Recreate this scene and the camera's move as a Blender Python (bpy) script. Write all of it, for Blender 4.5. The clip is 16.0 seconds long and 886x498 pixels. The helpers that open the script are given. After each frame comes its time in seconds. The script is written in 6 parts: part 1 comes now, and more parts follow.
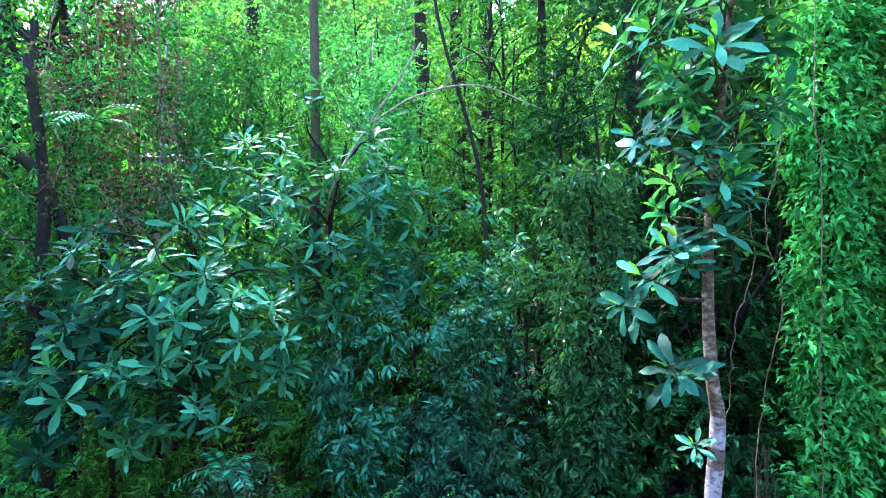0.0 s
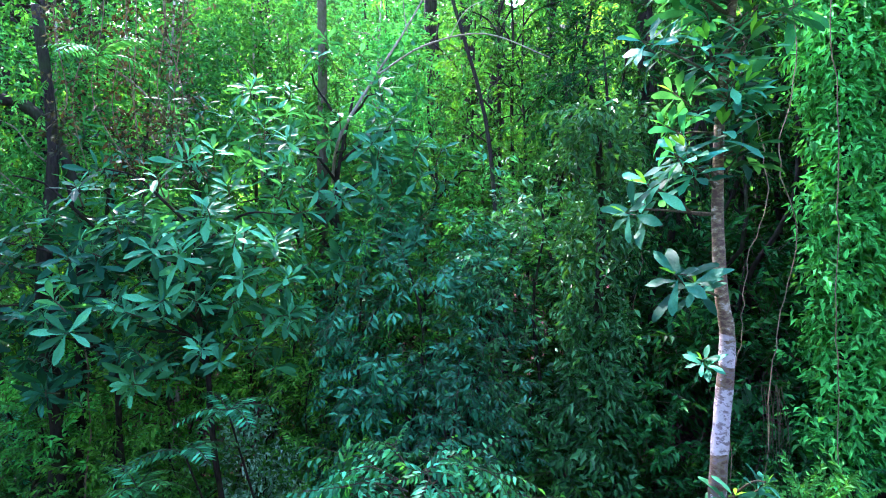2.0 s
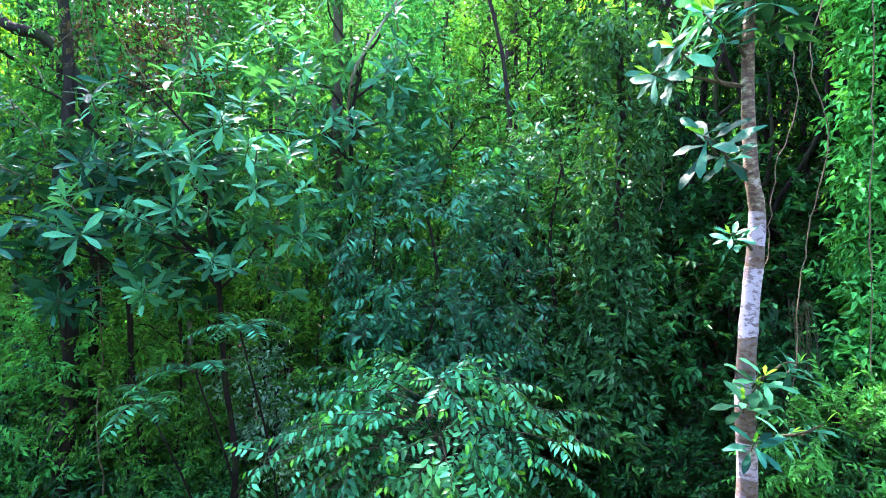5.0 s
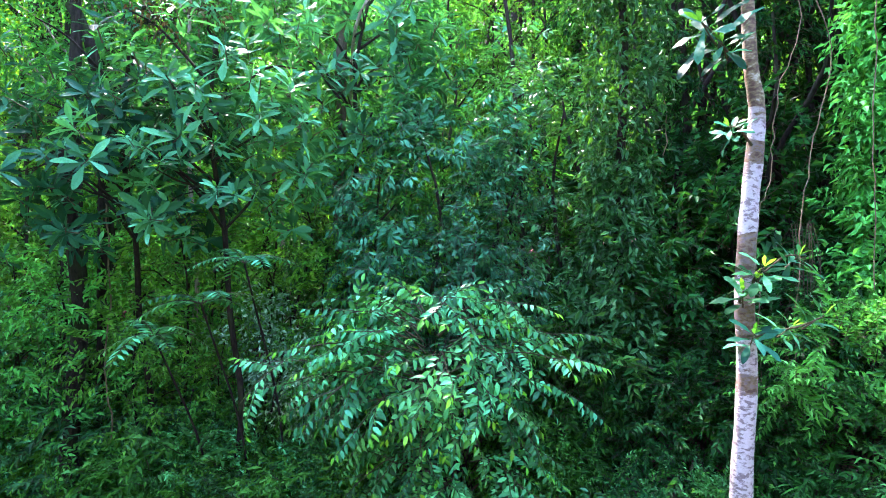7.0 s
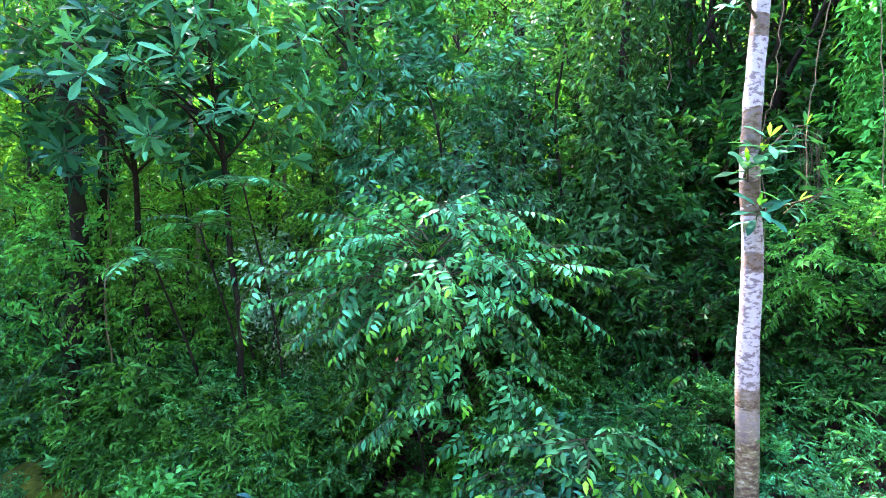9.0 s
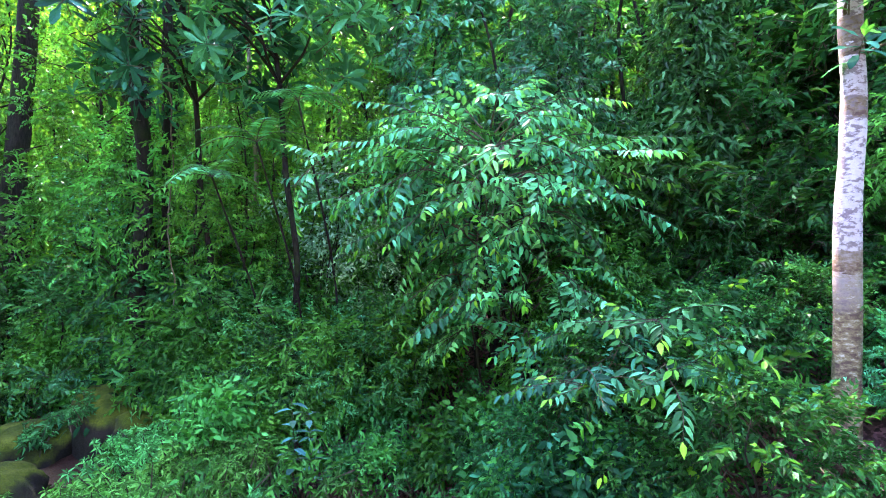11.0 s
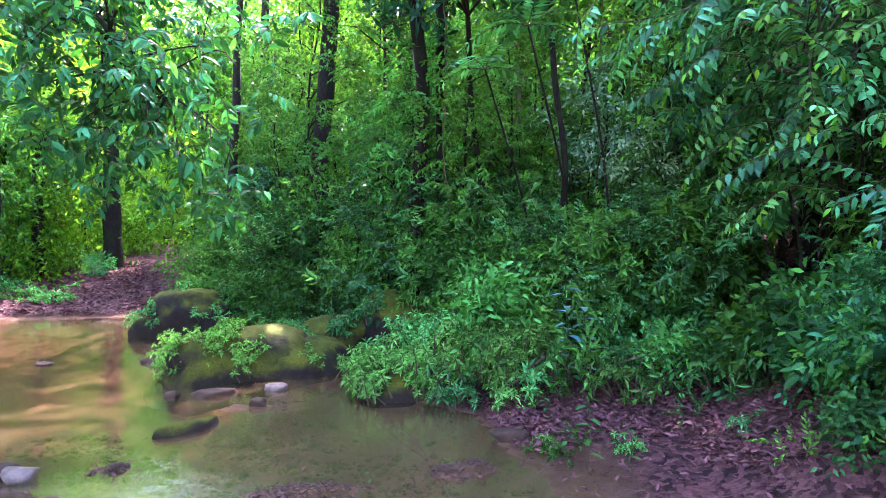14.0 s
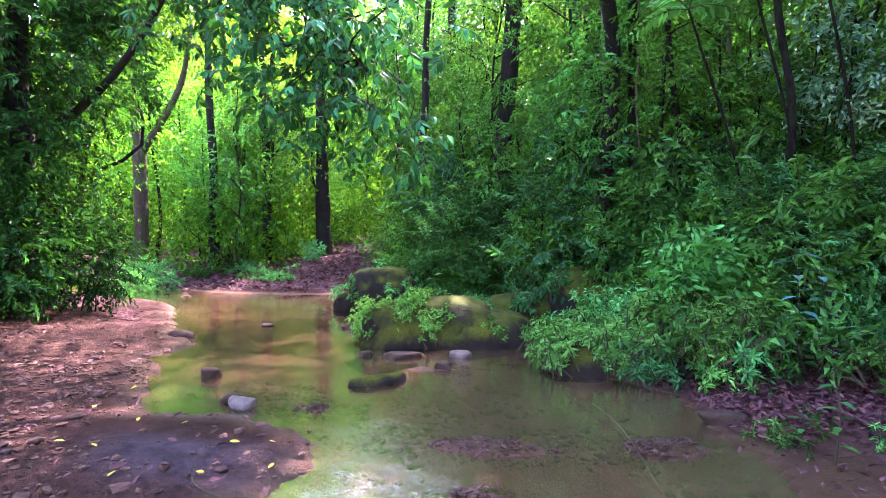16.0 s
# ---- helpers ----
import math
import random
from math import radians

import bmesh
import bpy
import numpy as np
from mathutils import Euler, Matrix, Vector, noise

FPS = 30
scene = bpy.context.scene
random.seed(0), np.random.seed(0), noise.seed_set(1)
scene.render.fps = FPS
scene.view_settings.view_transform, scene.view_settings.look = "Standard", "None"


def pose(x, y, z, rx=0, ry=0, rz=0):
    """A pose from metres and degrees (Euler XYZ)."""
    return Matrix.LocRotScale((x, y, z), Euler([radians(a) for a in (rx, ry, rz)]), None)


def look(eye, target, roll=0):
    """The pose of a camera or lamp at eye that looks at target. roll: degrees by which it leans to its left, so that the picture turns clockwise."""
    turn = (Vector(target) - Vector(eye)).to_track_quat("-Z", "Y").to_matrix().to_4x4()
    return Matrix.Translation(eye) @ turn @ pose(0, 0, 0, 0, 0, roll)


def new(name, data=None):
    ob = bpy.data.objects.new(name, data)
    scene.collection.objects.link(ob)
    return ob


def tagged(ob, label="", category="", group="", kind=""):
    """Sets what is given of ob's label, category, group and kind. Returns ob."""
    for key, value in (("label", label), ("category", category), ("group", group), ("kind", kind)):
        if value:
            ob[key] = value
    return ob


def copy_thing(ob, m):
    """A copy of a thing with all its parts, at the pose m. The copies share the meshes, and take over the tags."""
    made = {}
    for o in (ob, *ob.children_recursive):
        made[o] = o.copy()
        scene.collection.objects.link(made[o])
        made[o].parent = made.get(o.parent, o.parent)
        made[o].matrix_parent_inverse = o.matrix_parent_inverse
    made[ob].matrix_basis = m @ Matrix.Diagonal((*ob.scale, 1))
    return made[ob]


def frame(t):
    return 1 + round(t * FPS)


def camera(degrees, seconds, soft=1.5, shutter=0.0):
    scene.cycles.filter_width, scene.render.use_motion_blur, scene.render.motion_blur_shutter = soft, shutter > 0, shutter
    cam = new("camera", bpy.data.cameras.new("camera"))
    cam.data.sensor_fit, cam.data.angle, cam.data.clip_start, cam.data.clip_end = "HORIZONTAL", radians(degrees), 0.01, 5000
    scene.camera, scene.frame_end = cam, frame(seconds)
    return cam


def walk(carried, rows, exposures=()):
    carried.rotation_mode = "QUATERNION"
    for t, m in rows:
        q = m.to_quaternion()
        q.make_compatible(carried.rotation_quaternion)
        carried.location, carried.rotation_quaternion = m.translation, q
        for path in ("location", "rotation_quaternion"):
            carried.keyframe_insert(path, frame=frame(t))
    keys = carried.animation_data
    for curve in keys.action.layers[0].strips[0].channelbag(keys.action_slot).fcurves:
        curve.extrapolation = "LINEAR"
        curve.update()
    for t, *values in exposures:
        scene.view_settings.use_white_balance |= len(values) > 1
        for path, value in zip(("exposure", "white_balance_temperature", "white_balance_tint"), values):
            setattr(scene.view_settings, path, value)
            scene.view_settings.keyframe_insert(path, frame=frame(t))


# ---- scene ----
cam = camera(78.3, 16.0, 1.0)
PATH = [
    (0, (0.001, 0.0, 8.293), (0.0, 2.0, 8.294), -0.5),
    (0.5, (0.047, 0.017, 8.07), (0.029, 2.016, 8.069), -0.5),
    (1, (0.084, 0.042, 7.859), (0.053, 2.042, 7.855), -0.4),
    (1.5, (0.095, 0.073, 7.682), (0.057, 2.072, 7.676), -0.4),
    (2, (0.1, 0.099, 7.517), (0.052, 2.099, 7.512), -0.4),
    (2.5, (0.107, 0.122, 7.363), (0.049, 2.121, 7.359), -0.3),
    (3, (0.098, 0.147, 7.164), (0.032, 2.145, 7.163), -0.2),
    (3.5, (0.089, 0.183, 6.949), (0.014, 2.182, 6.953), -0.1),
    (4, (0.059, 0.227, 6.739), (-0.022, 2.225, 6.745), -0.0),
    (6.5, (0.111, 0.265, 5.784), (-0.009, 2.261, 5.779), 0.1),
    (7, (0.14, 0.224, 5.513), (0.015, 2.22, 5.508), 0.0),
    (7.5, (0.184, 0.199, 5.26), (0.049, 2.195, 5.257), -0.0),
    (8, (0.197, 0.203, 5.022), (0.056, 2.198, 5.022), -0.0),
    (8.5, (0.208, 0.249, 4.753), (0.064, 2.244, 4.755), -0.1),
    (8.7, (0.202, 0.275, 4.636), (0.059, 2.27, 4.638), -0.1),
    (10.8, (0.154, 0.532, 3.407), (-0.123, 2.513, 3.41), -0.2),
    (11, (0.13, 0.559, 3.31), (-0.208, 2.53, 3.31), -0.2),
    (11.5, (0.093, 0.633, 3.078), (-0.415, 2.568, 3.077), -0.2),
    (12, (0.02, 0.691, 2.813), (-0.64, 2.579, 2.813), -0.1),
    (12.5, (-0.076, 0.725, 2.543), (-0.872, 2.56, 2.542), 0.0),
    (13, (-0.176, 0.763, 2.294), (-1.11, 2.531, 2.287), -0.0),
    (13.5, (-0.3, 0.79, 2.066), (-1.351, 2.491, 2.055), 0.0),
    (14, (-0.39, 0.811, 1.885), (-1.534, 2.452, 1.872), -0.1),
    (14.5, (-0.462, 0.862, 1.733), (-1.701, 2.431, 1.719), -0.3),
    (15, (-0.536, 0.908, 1.618), (-1.893, 2.378, 1.6), -0.3),
    (15.5, (-0.599, 0.958, 1.531), (-2.097, 2.284, 1.513), -0.3),
    (16, (-0.62, 1.026, 1.486), (-2.238, 2.202, 1.467), -0.2),
]
walk(cam, [(t, look(eye, target, roll)) for t, eye, target, roll in PATH], [(0, 3.95, 5600, 35), (4, 4.33, 5950, 34), (8, 4.8, 6400, 34), (11, 5.12, 6350, 42), (14, 4.95, 6250, 52), (16, 4.68, 6250, 58)])

# ---- light ----
SUN_DIR = Vector((-0.38, 0.60, 1.0)).normalized()
sun_data = bpy.data.lights.new("sun", "SUN")
sun_data.energy, sun_data.angle, sun_data.color = 2.7, radians(0.6), (1.0, 0.94, 0.82)
sun = new("sun", sun_data)
sun.rotation_mode = "QUATERNION"
sun.rotation_quaternion = SUN_DIR.to_track_quat("Z", "Y")
sun.location = (0, 0, 40)
world = bpy.data.worlds.new("sky")
scene.world = world
world.use_nodes = True
wt = world.node_tree
sky = wt.nodes.new("ShaderNodeTexSky")
sky.sky_type, sky.sun_disc = "NISHITA", False
sky.sun_elevation = math.asin(SUN_DIR.z)
sky.sun_rotation = math.atan2(SUN_DIR.x, SUN_DIR.y)
wt.links.new(sky.outputs[0], wt.nodes["Background"].inputs[0])
wt.nodes["Background"].inputs[1].default_value = 0.15


# ---- materials ----
class Nodes:
    """A short way to write node materials."""

    def __init__(self, name):
        self.mat = bpy.data.materials.new(name)
        self.mat.use_nodes = True
        self.t = self.mat.node_tree
        self.t.nodes.clear()
        self.out = self.t.nodes.new("ShaderNodeOutputMaterial")

    def add(self, kind, **links):
        n = self.t.nodes.new("ShaderNode" + kind)
        for key, value in links.items():
            self.put(n.inputs[key.replace("_", " ")], value)
        return n

    def put(self, socket, value):
        if isinstance(value, bpy.types.NodeSocket):
            self.t.links.new(value, socket)
        elif isinstance(value, tuple) and len(value) == 3 and socket.type == "RGBA":
            socket.default_value = (*value, 1.0)
        else:
            socket.default_value = value

    def noise(self, coord, scale, detail=4.0, rough=0.55):
        return self.add("TexNoise", Vector=coord, Scale=scale, Detail=detail, Roughness=rough).outputs[0]

    def ramp(self, fac, *stops):
        n = self.add("ValToRGB", Fac=fac)
        e = n.color_ramp.elements
        while len(e) < len(stops):
            e.new(0.5)
        for el, (p, c) in zip(e, stops):
            el.position, el.color = p, ((*c, 1) if isinstance(c, tuple) else (c, c, c, 1))
        return n.outputs[0]

    def mix(self, fac, a, b, blend="MIX"):
        n = self.add("Mix")
        n.data_type, n.blend_type = "RGBA", blend
        self.put(n.inputs[0], fac), self.put(n.inputs[6], a), self.put(n.inputs[7], b)
        return n.outputs[2]

    def math(self, op, a, b=0.0):
        n = self.add("Math")
        n.operation = op
        self.put(n.inputs[0], a), self.put(n.inputs[1], b)
        return n.outputs[0]

    def bump(self, height, strength, distance):
        return self.add("Bump", Height=height, Strength=strength, Distance=distance).outputs[0]

    def done(self, shader):
        self.t.links.new(shader, self.out.inputs[0])
        return self.mat


def leaf_mat(name, dark, mid, light, through_col, rough=0.42, share=0.35, spec=0.5):
    """Leaf: a waxy face, light that passes through, each leaf of its own shade."""
    n = Nodes(name)
    rnd = n.add("NewGeometry").outputs["Random Per Island"]
    pos = n.add("TexCoord").outputs["Object"]
    hue = n.ramp(rnd, (0.0, tuple(c * 0.5 for c in dark)), (0.3, dark), (0.62, mid), (1.0, tuple(c * 1.25 for c in light)))
    big = n.noise(pos, 0.9, 3.0)
    fine = n.noise(pos, 60.0, 2.0)
    col = n.mix(n.ramp(big, (0.35, 0.0), (0.7, 0.3)), hue, light)
    col = n.mix(n.ramp(fine, (0.3, 0.0), (0.75, 0.45)), col, dark)
    # every plant has its own tone, some yellower, some bluer
    own = n.add("ObjectInfo").outputs["Random"]
    other = n.math("FRACT", n.math("MULTIPLY", own, 7.31))
    tone = n.math("ADD", 0.5, n.math("MULTIPLY", own, 0.95))
    tint = n.add("CombineXYZ", X=n.math("MULTIPLY", tone, n.math("ADD", 0.7, n.math("MULTIPLY", other, 0.75))), Y=tone,
                 Z=n.math("MULTIPLY", tone, n.math("SUBTRACT", 1.3, n.math("MULTIPLY", other, 0.55)))).outputs[0]
    col = n.mix(1.0, col, tint, "MULTIPLY")
    p = n.add("BsdfPrincipled", Base_Color=col, Roughness=rough)
    p.inputs["Specular IOR Level"].default_value = spec
    n.put(p.inputs["Normal"], n.bump(fine, 0.25, 0.01))
    tr = n.add("BsdfTranslucent", Color=n.mix(1.0, n.mix(rnd, through_col, tuple(min(1, c * 1.5) for c in through_col)), tint, "MULTIPLY"))
    m = n.add("MixShader", Fac=share)
    n.put(m.inputs[1], p.outputs[0]), n.put(m.inputs[2], tr.outputs[0])
    return n.done(m.outputs[0])


def bark_mat(name, dark, light, moss=(0.05, 0.09, 0.02), moss_amount=0.5, scale=6.0):
    n = Nodes(name)
    pos = n.add("TexCoord").outputs["Object"]
    flat = n.add("Mapping", Vector=pos, Scale=(1.0, 1.0, 0.25)).outputs[0]
    grain = n.noise(flat, scale * 5, 6.0, 0.65)
    patch = n.noise(pos, scale * 0.35, 4.0)
    col = n.mix(n.ramp(grain, (0.3, 0.0), (0.7, 1.0)), dark, light)
    col = n.mix(n.ramp(patch, (0.5, 0.0), (0.68, moss_amount)), col, moss)
    p = n.add("BsdfPrincipled", Base_Color=col, Roughness=0.95)
    p.inputs["Specular IOR Level"].default_value = 0.2
    n.put(p.inputs["Normal"], n.bump(grain, 0.8, 0.03))
    return n.done(p.outputs[0])


def plain_mat(name, a, b, rough=0.85, scale=8.0, bump=0.4, dist=0.02):
    n = Nodes(name)
    pos = n.add("TexCoord").outputs["Object"]
    rnd = n.add("NewGeometry").outputs["Random Per Island"]
    f = n.noise(pos, scale, 5.0)
    col = n.mix(n.ramp(f, (0.3, 0.0), (0.7, 1.0)), a, b)
    col = n.mix(n.math("MULTIPLY", rnd, 0.5), col, tuple(c * 0.45 for c in a))
    p = n.add("BsdfPrincipled", Base_Color=col, Roughness=rough)
    p.inputs["Specular IOR Level"].default_value = 0.2
    n.put(p.inputs["Normal"], n.bump(n.noise(pos, scale * 4, 4.0), bump, dist))
    return n.done(p.outputs[0])


LEAF = {
    # deep carries shade in its colour, for leaves that stand in shadow
    "deep": leaf_mat("leaf_shade_dark", (0.0012, 0.016, 0.005), (0.006, 0.065, 0.017), (0.022, 0.180, 0.045), (0.035, 0.20, 0.01), 0.45, 0.22, 0.06),
    "blue": leaf_mat("leaf_bluish", (0.005, 0.048, 0.019), (0.024, 0.205, 0.080), (0.078, 0.420, 0.180), (0.05, 0.28, 0.03), 0.36, 0.24, 0.12),
    "mid": leaf_mat("leaf_mid", (0.004, 0.030, 0.007), (0.022, 0.150, 0.034), (0.072, 0.370, 0.085), (0.08, 0.36, 0.015), 0.42, 0.30, 0.08),
    "light": leaf_mat("leaf_light", (0.004, 0.050, 0.012), (0.020, 0.170, 0.036), (0.060, 0.340, 0.070), (0.06, 0.30, 0.025), 0.42, 0.30, 0.08),
    # yellower green with sunlight put into the colour, for glade and far woods
    "yellow": leaf_mat("leaf_sun_tinted", (0.012, 0.085, 0.007), (0.040, 0.200, 0.014), (0.105, 0.340, 0.024), (0.115, 0.36, 0.012), 0.45, 0.40, 0.06),
    "young": leaf_mat("leaf_young", (0.045, 0.270, 0.014), (0.100, 0.440, 0.028), (0.180, 0.600, 0.045), (0.14, 0.50, 0.025), 0.38, 0.38, 0.25),
    "big": leaf_mat("leaf_big", (0.005, 0.050, 0.024), (0.022, 0.180, 0.082), (0.065, 0.370, 0.180), (0.05, 0.30, 0.04), 0.48, 0.24, 0.07),
    "bush": leaf_mat("leaf_bush", (0.007, 0.070, 0.026), (0.036, 0.290, 0.105), (0.105, 0.580, 0.220), (0.10, 0.50, 0.05), 0.40, 0.28, 0.12),
    "vine": leaf_mat("leaf_vine", (0.008, 0.075, 0.014), (0.032, 0.235, 0.042), (0.090, 0.440, 0.080), (0.09, 0.40, 0.025), 0.40, 0.28, 0.1),
    # whitish green that paints a sun fleck on the leaves
    "pale": leaf_mat("leaf_sun_fleck", (0.020, 0.110, 0.050), (0.090, 0.340, 0.170), (0.330, 0.620, 0.440), (0.10, 0.38, 0.08), 0.3, 0.2, 0.3),
    "bluish": leaf_mat("leaf_pale_blue", (0.020, 0.110, 0.085), (0.060, 0.250, 0.180), (0.150, 0.420, 0.330), (0.03, 0.20, 0.08), 0.35, 0.15, 0.3),
    "dry": leaf_mat("leaf_dry", (0.016, 0.022, 0.010), (0.050, 0.048, 0.022), (0.110, 0.100, 0.045), (0.05, 0.045, 0.015), 0.6, 0.2, 0.05),
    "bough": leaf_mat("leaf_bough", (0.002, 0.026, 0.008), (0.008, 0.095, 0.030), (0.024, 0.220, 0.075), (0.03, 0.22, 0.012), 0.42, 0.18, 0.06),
    "star": leaf_mat("leaf_star", (0.009, 0.070, 0.018), (0.048, 0.320, 0.085), (0.145, 0.640, 0.190), (0.08, 0.36, 0.04), 0.42, 0.26, 0.1),
}
TWIG = bark_mat("twig_bark", (0.035, 0.030, 0.018), (0.10, 0.085, 0.05), moss_amount=0.4, scale=12)
BARK = bark_mat("dark_bark", (0.006, 0.005, 0.004), (0.030, 0.022, 0.016), moss=(0.02, 0.045, 0.008), moss_amount=0.6)
BARK_BROWN = bark_mat("brown_bark", (0.028, 0.020, 0.013), (0.110, 0.080, 0.050), moss_amount=0.5)
BARK_PALE = bark_mat("pale_bark", (0.10, 0.085, 0.06), (0.34, 0.30, 0.24), moss_amount=0.5)
VINE = bark_mat("vine_bark", (0.07, 0.05, 0.03), (0.24, 0.18, 0.12), moss_amount=0.3, scale=10)
LITTER = plain_mat("dead_leaf", (0.040, 0.012, 0.018), (0.22, 0.080, 0.082), 0.5, 5.0)
YELLOW_LEAF = plain_mat("fallen_yellow_leaf", (0.62, 0.46, 0.03), (0.75, 0.60, 0.10), 0.6, 14.0, 0.2)
STONE = plain_mat("stream_stone", (0.045, 0.020, 0.013), (0.19, 0.100, 0.070), 0.7, 9.0, 0.7)
STONE_PALE = plain_mat("pale_stone", (0.10, 0.070, 0.055), (0.36, 0.28, 0.25), 0.7, 9.0, 0.7)
STONE_WET = plain_mat("wet_stone", (0.022, 0.012, 0.008), (0.095, 0.052, 0.034), 0.7, 6.0, 0.6)


def ridge_mat():
    n = Nodes("far_foliage")
    pos = n.add("TexCoord").outputs["Object"]
    clump, leaves = n.noise(pos, 0.35, 4.0, 0.6), n.noise(pos, 2.6, 6.0, 0.75)
    col = n.mix(n.ramp(leaves, (0.38, 0.0), (0.62, 1.0)), (0.004, 0.022, 0.004), (0.075, 0.20, 0.014))
    col = n.mix(n.ramp(clump, (0.4, 0.0), (0.62, 0.8)), col, n.mix(leaves, (0.006, 0.035, 0.006), (0.05, 0.15, 0.02)))
    p = n.add("BsdfPrincipled", Base_Color=col, Roughness=0.8)
    p.inputs["Specular IOR Level"].default_value = 0.1
    n.put(p.inputs["Normal"], n.bump(leaves, 1.0, 0.5))
    return n.done(p.outputs[0])


def white_bark():
    n = Nodes("white_lichen_bark")
    pos = n.add("TexCoord").outputs["Object"]
    z = n.add("SeparateXYZ", Vector=pos).outputs[2]
    tall = n.add("Mapping", Vector=pos, Scale=(1.0, 1.0, 2.6)).outputs[0]
    rag = n.noise(tall, 3.2, 5.0, 0.6)
    fine = n.noise(pos, 34.0, 5.0, 0.65)
    blot = n.noise(n.add("Mapping", Vector=pos, Scale=(1.0, 1.0, 2.0)).outputs[0], 13.0, 6.0, 0.7)
    # height is shifted by ragged noise, so that the rings have torn edges
    h = n.math("ADD", z, n.math("MULTIPLY", n.math("SUBTRACT", rag, 0.5), 0.55))
    f = n.math("DIVIDE", h, 9.0)
    ring = n.add("TexNoise", Vector=n.add("CombineXYZ", Z=h).outputs[0], Scale=2.1, Detail=3.0).outputs[0]
    brown = n.mix(n.ramp(blot, (0.42, 0.0), (0.55, 1.0)), n.mix(fine, (0.030, 0.016, 0.012), (0.11, 0.055, 0.036)), n.mix(fine, (0.10, 0.085, 0.030), (0.24, 0.17, 0.095)))
    white = n.mix(fine, (0.25, 0.215, 0.22), (0.50, 0.45, 0.46))
    grey = n.mix(fine, (0.045, 0.032, 0.034), (0.20, 0.15, 0.15))
    col = n.mix(n.ramp(ring, (0.475, 1.0), (0.49, 0.0)), white, brown)
    col = n.mix(n.ramp(blot, (0.50, 0.0), (0.55, 0.9)), col, grey)
    foot = n.ramp(f, (0.0, 1.0), (0.10, 1.0), (0.17, 0.0), (0.52, 0.0), (0.545, 1.0))
    upper = n.mix(n.ramp(blot, (0.55, 0.0), (0.64, 0.7)), brown, n.mix(fine, (0.30, 0.27, 0.22), (0.55, 0.50, 0.44)))
    col = n.mix(foot, col, upper)
    p = n.add("BsdfPrincipled", Base_Color=col, Roughness=0.85)
    n.put(p.inputs["Normal"], n.bump(n.mix(0.5, fine, blot), 0.5, 0.02))
    return n.done(p.outputs[0])


def ground_mat():
    n = Nodes("forest_ground")
    pos = n.add("TexCoord").outputs["Object"]
    a = n.add("Attribute")
    a.attribute_name = "cover"
    cover = n.add("SeparateColor", Color=a.outputs["Color"])
    wet, litter, gravel = cover.outputs[0], cover.outputs[1], cover.outputs[2]
    big, mid, fine = n.noise(pos, 0.6, 4.0), n.ramp(n.noise(pos, 5.0, 8.0, 0.7), (0.32, 0.0), (0.68, 1.0)), n.ramp(n.noise(pos, 40.0, 5.0, 0.7), (0.3, 0.0), (0.7, 1.0))
    soil = n.mix(mid, (0.028, 0.010, 0.005), (0.110, 0.042, 0.024))
    dirt = n.mix(fine, (0.018, 0.007, 0.004), (0.110, 0.042, 0.027))
    cell = n.add("TexVoronoi", Vector=n.mix(0.12, pos, n.add("TexNoise", Vector=pos, Scale=9.0, Detail=4.0).outputs[1]), Scale=26.0)
    leafy = n.mix(n.ramp(cell.outputs["Color"], (0.2, 0.0), (0.8, 1.0)), (0.028, 0.011, 0.012), (0.180, 0.074, 0.074))
    rock = n.mix(n.ramp(n.noise(pos, 14.0, 5.0), (0.3, 0.0), (0.7, 1.0)), (0.026, 0.011, 0.007), (0.135, 0.060, 0.040))
    sand = n.mix(big, (0.15, 0.072, 0.048), (0.26, 0.130, 0.090))
    col = n.mix(litter, n.mix(mid, soil, dirt), leafy)
    col = n.mix(gravel, col, rock)
    silty = n.ramp(n.noise(pos, 1.7, 5.0, 0.6), (0.44, 0.0), (0.56, 1.0))
    col = n.mix(wet, col, n.mix(silty, n.mix(fine, sand, (0.10, 0.055, 0.040)), n.mix(fine, (0.080, 0.046, 0.020), (0.180, 0.100, 0.050))))
    mud = n.add("Attribute")
    mud.attribute_name = "mud"
    col = n.mix(mud.outputs["Fac"], col, n.mix(mid, (0.050, 0.031, 0.036), (0.150, 0.100, 0.115)))
    rough = n.math("SUBTRACT", 0.9, n.math("MULTIPLY", wet, 0.45))
    p = n.add("BsdfPrincipled", Base_Color=col, Roughness=rough)
    p.inputs["Specular IOR Level"].default_value = 0.18
    n.put(p.inputs["Normal"], n.bump(n.mix(0.6, mid, fine), 1.0, 0.05))
    return n.done(p.outputs[0])


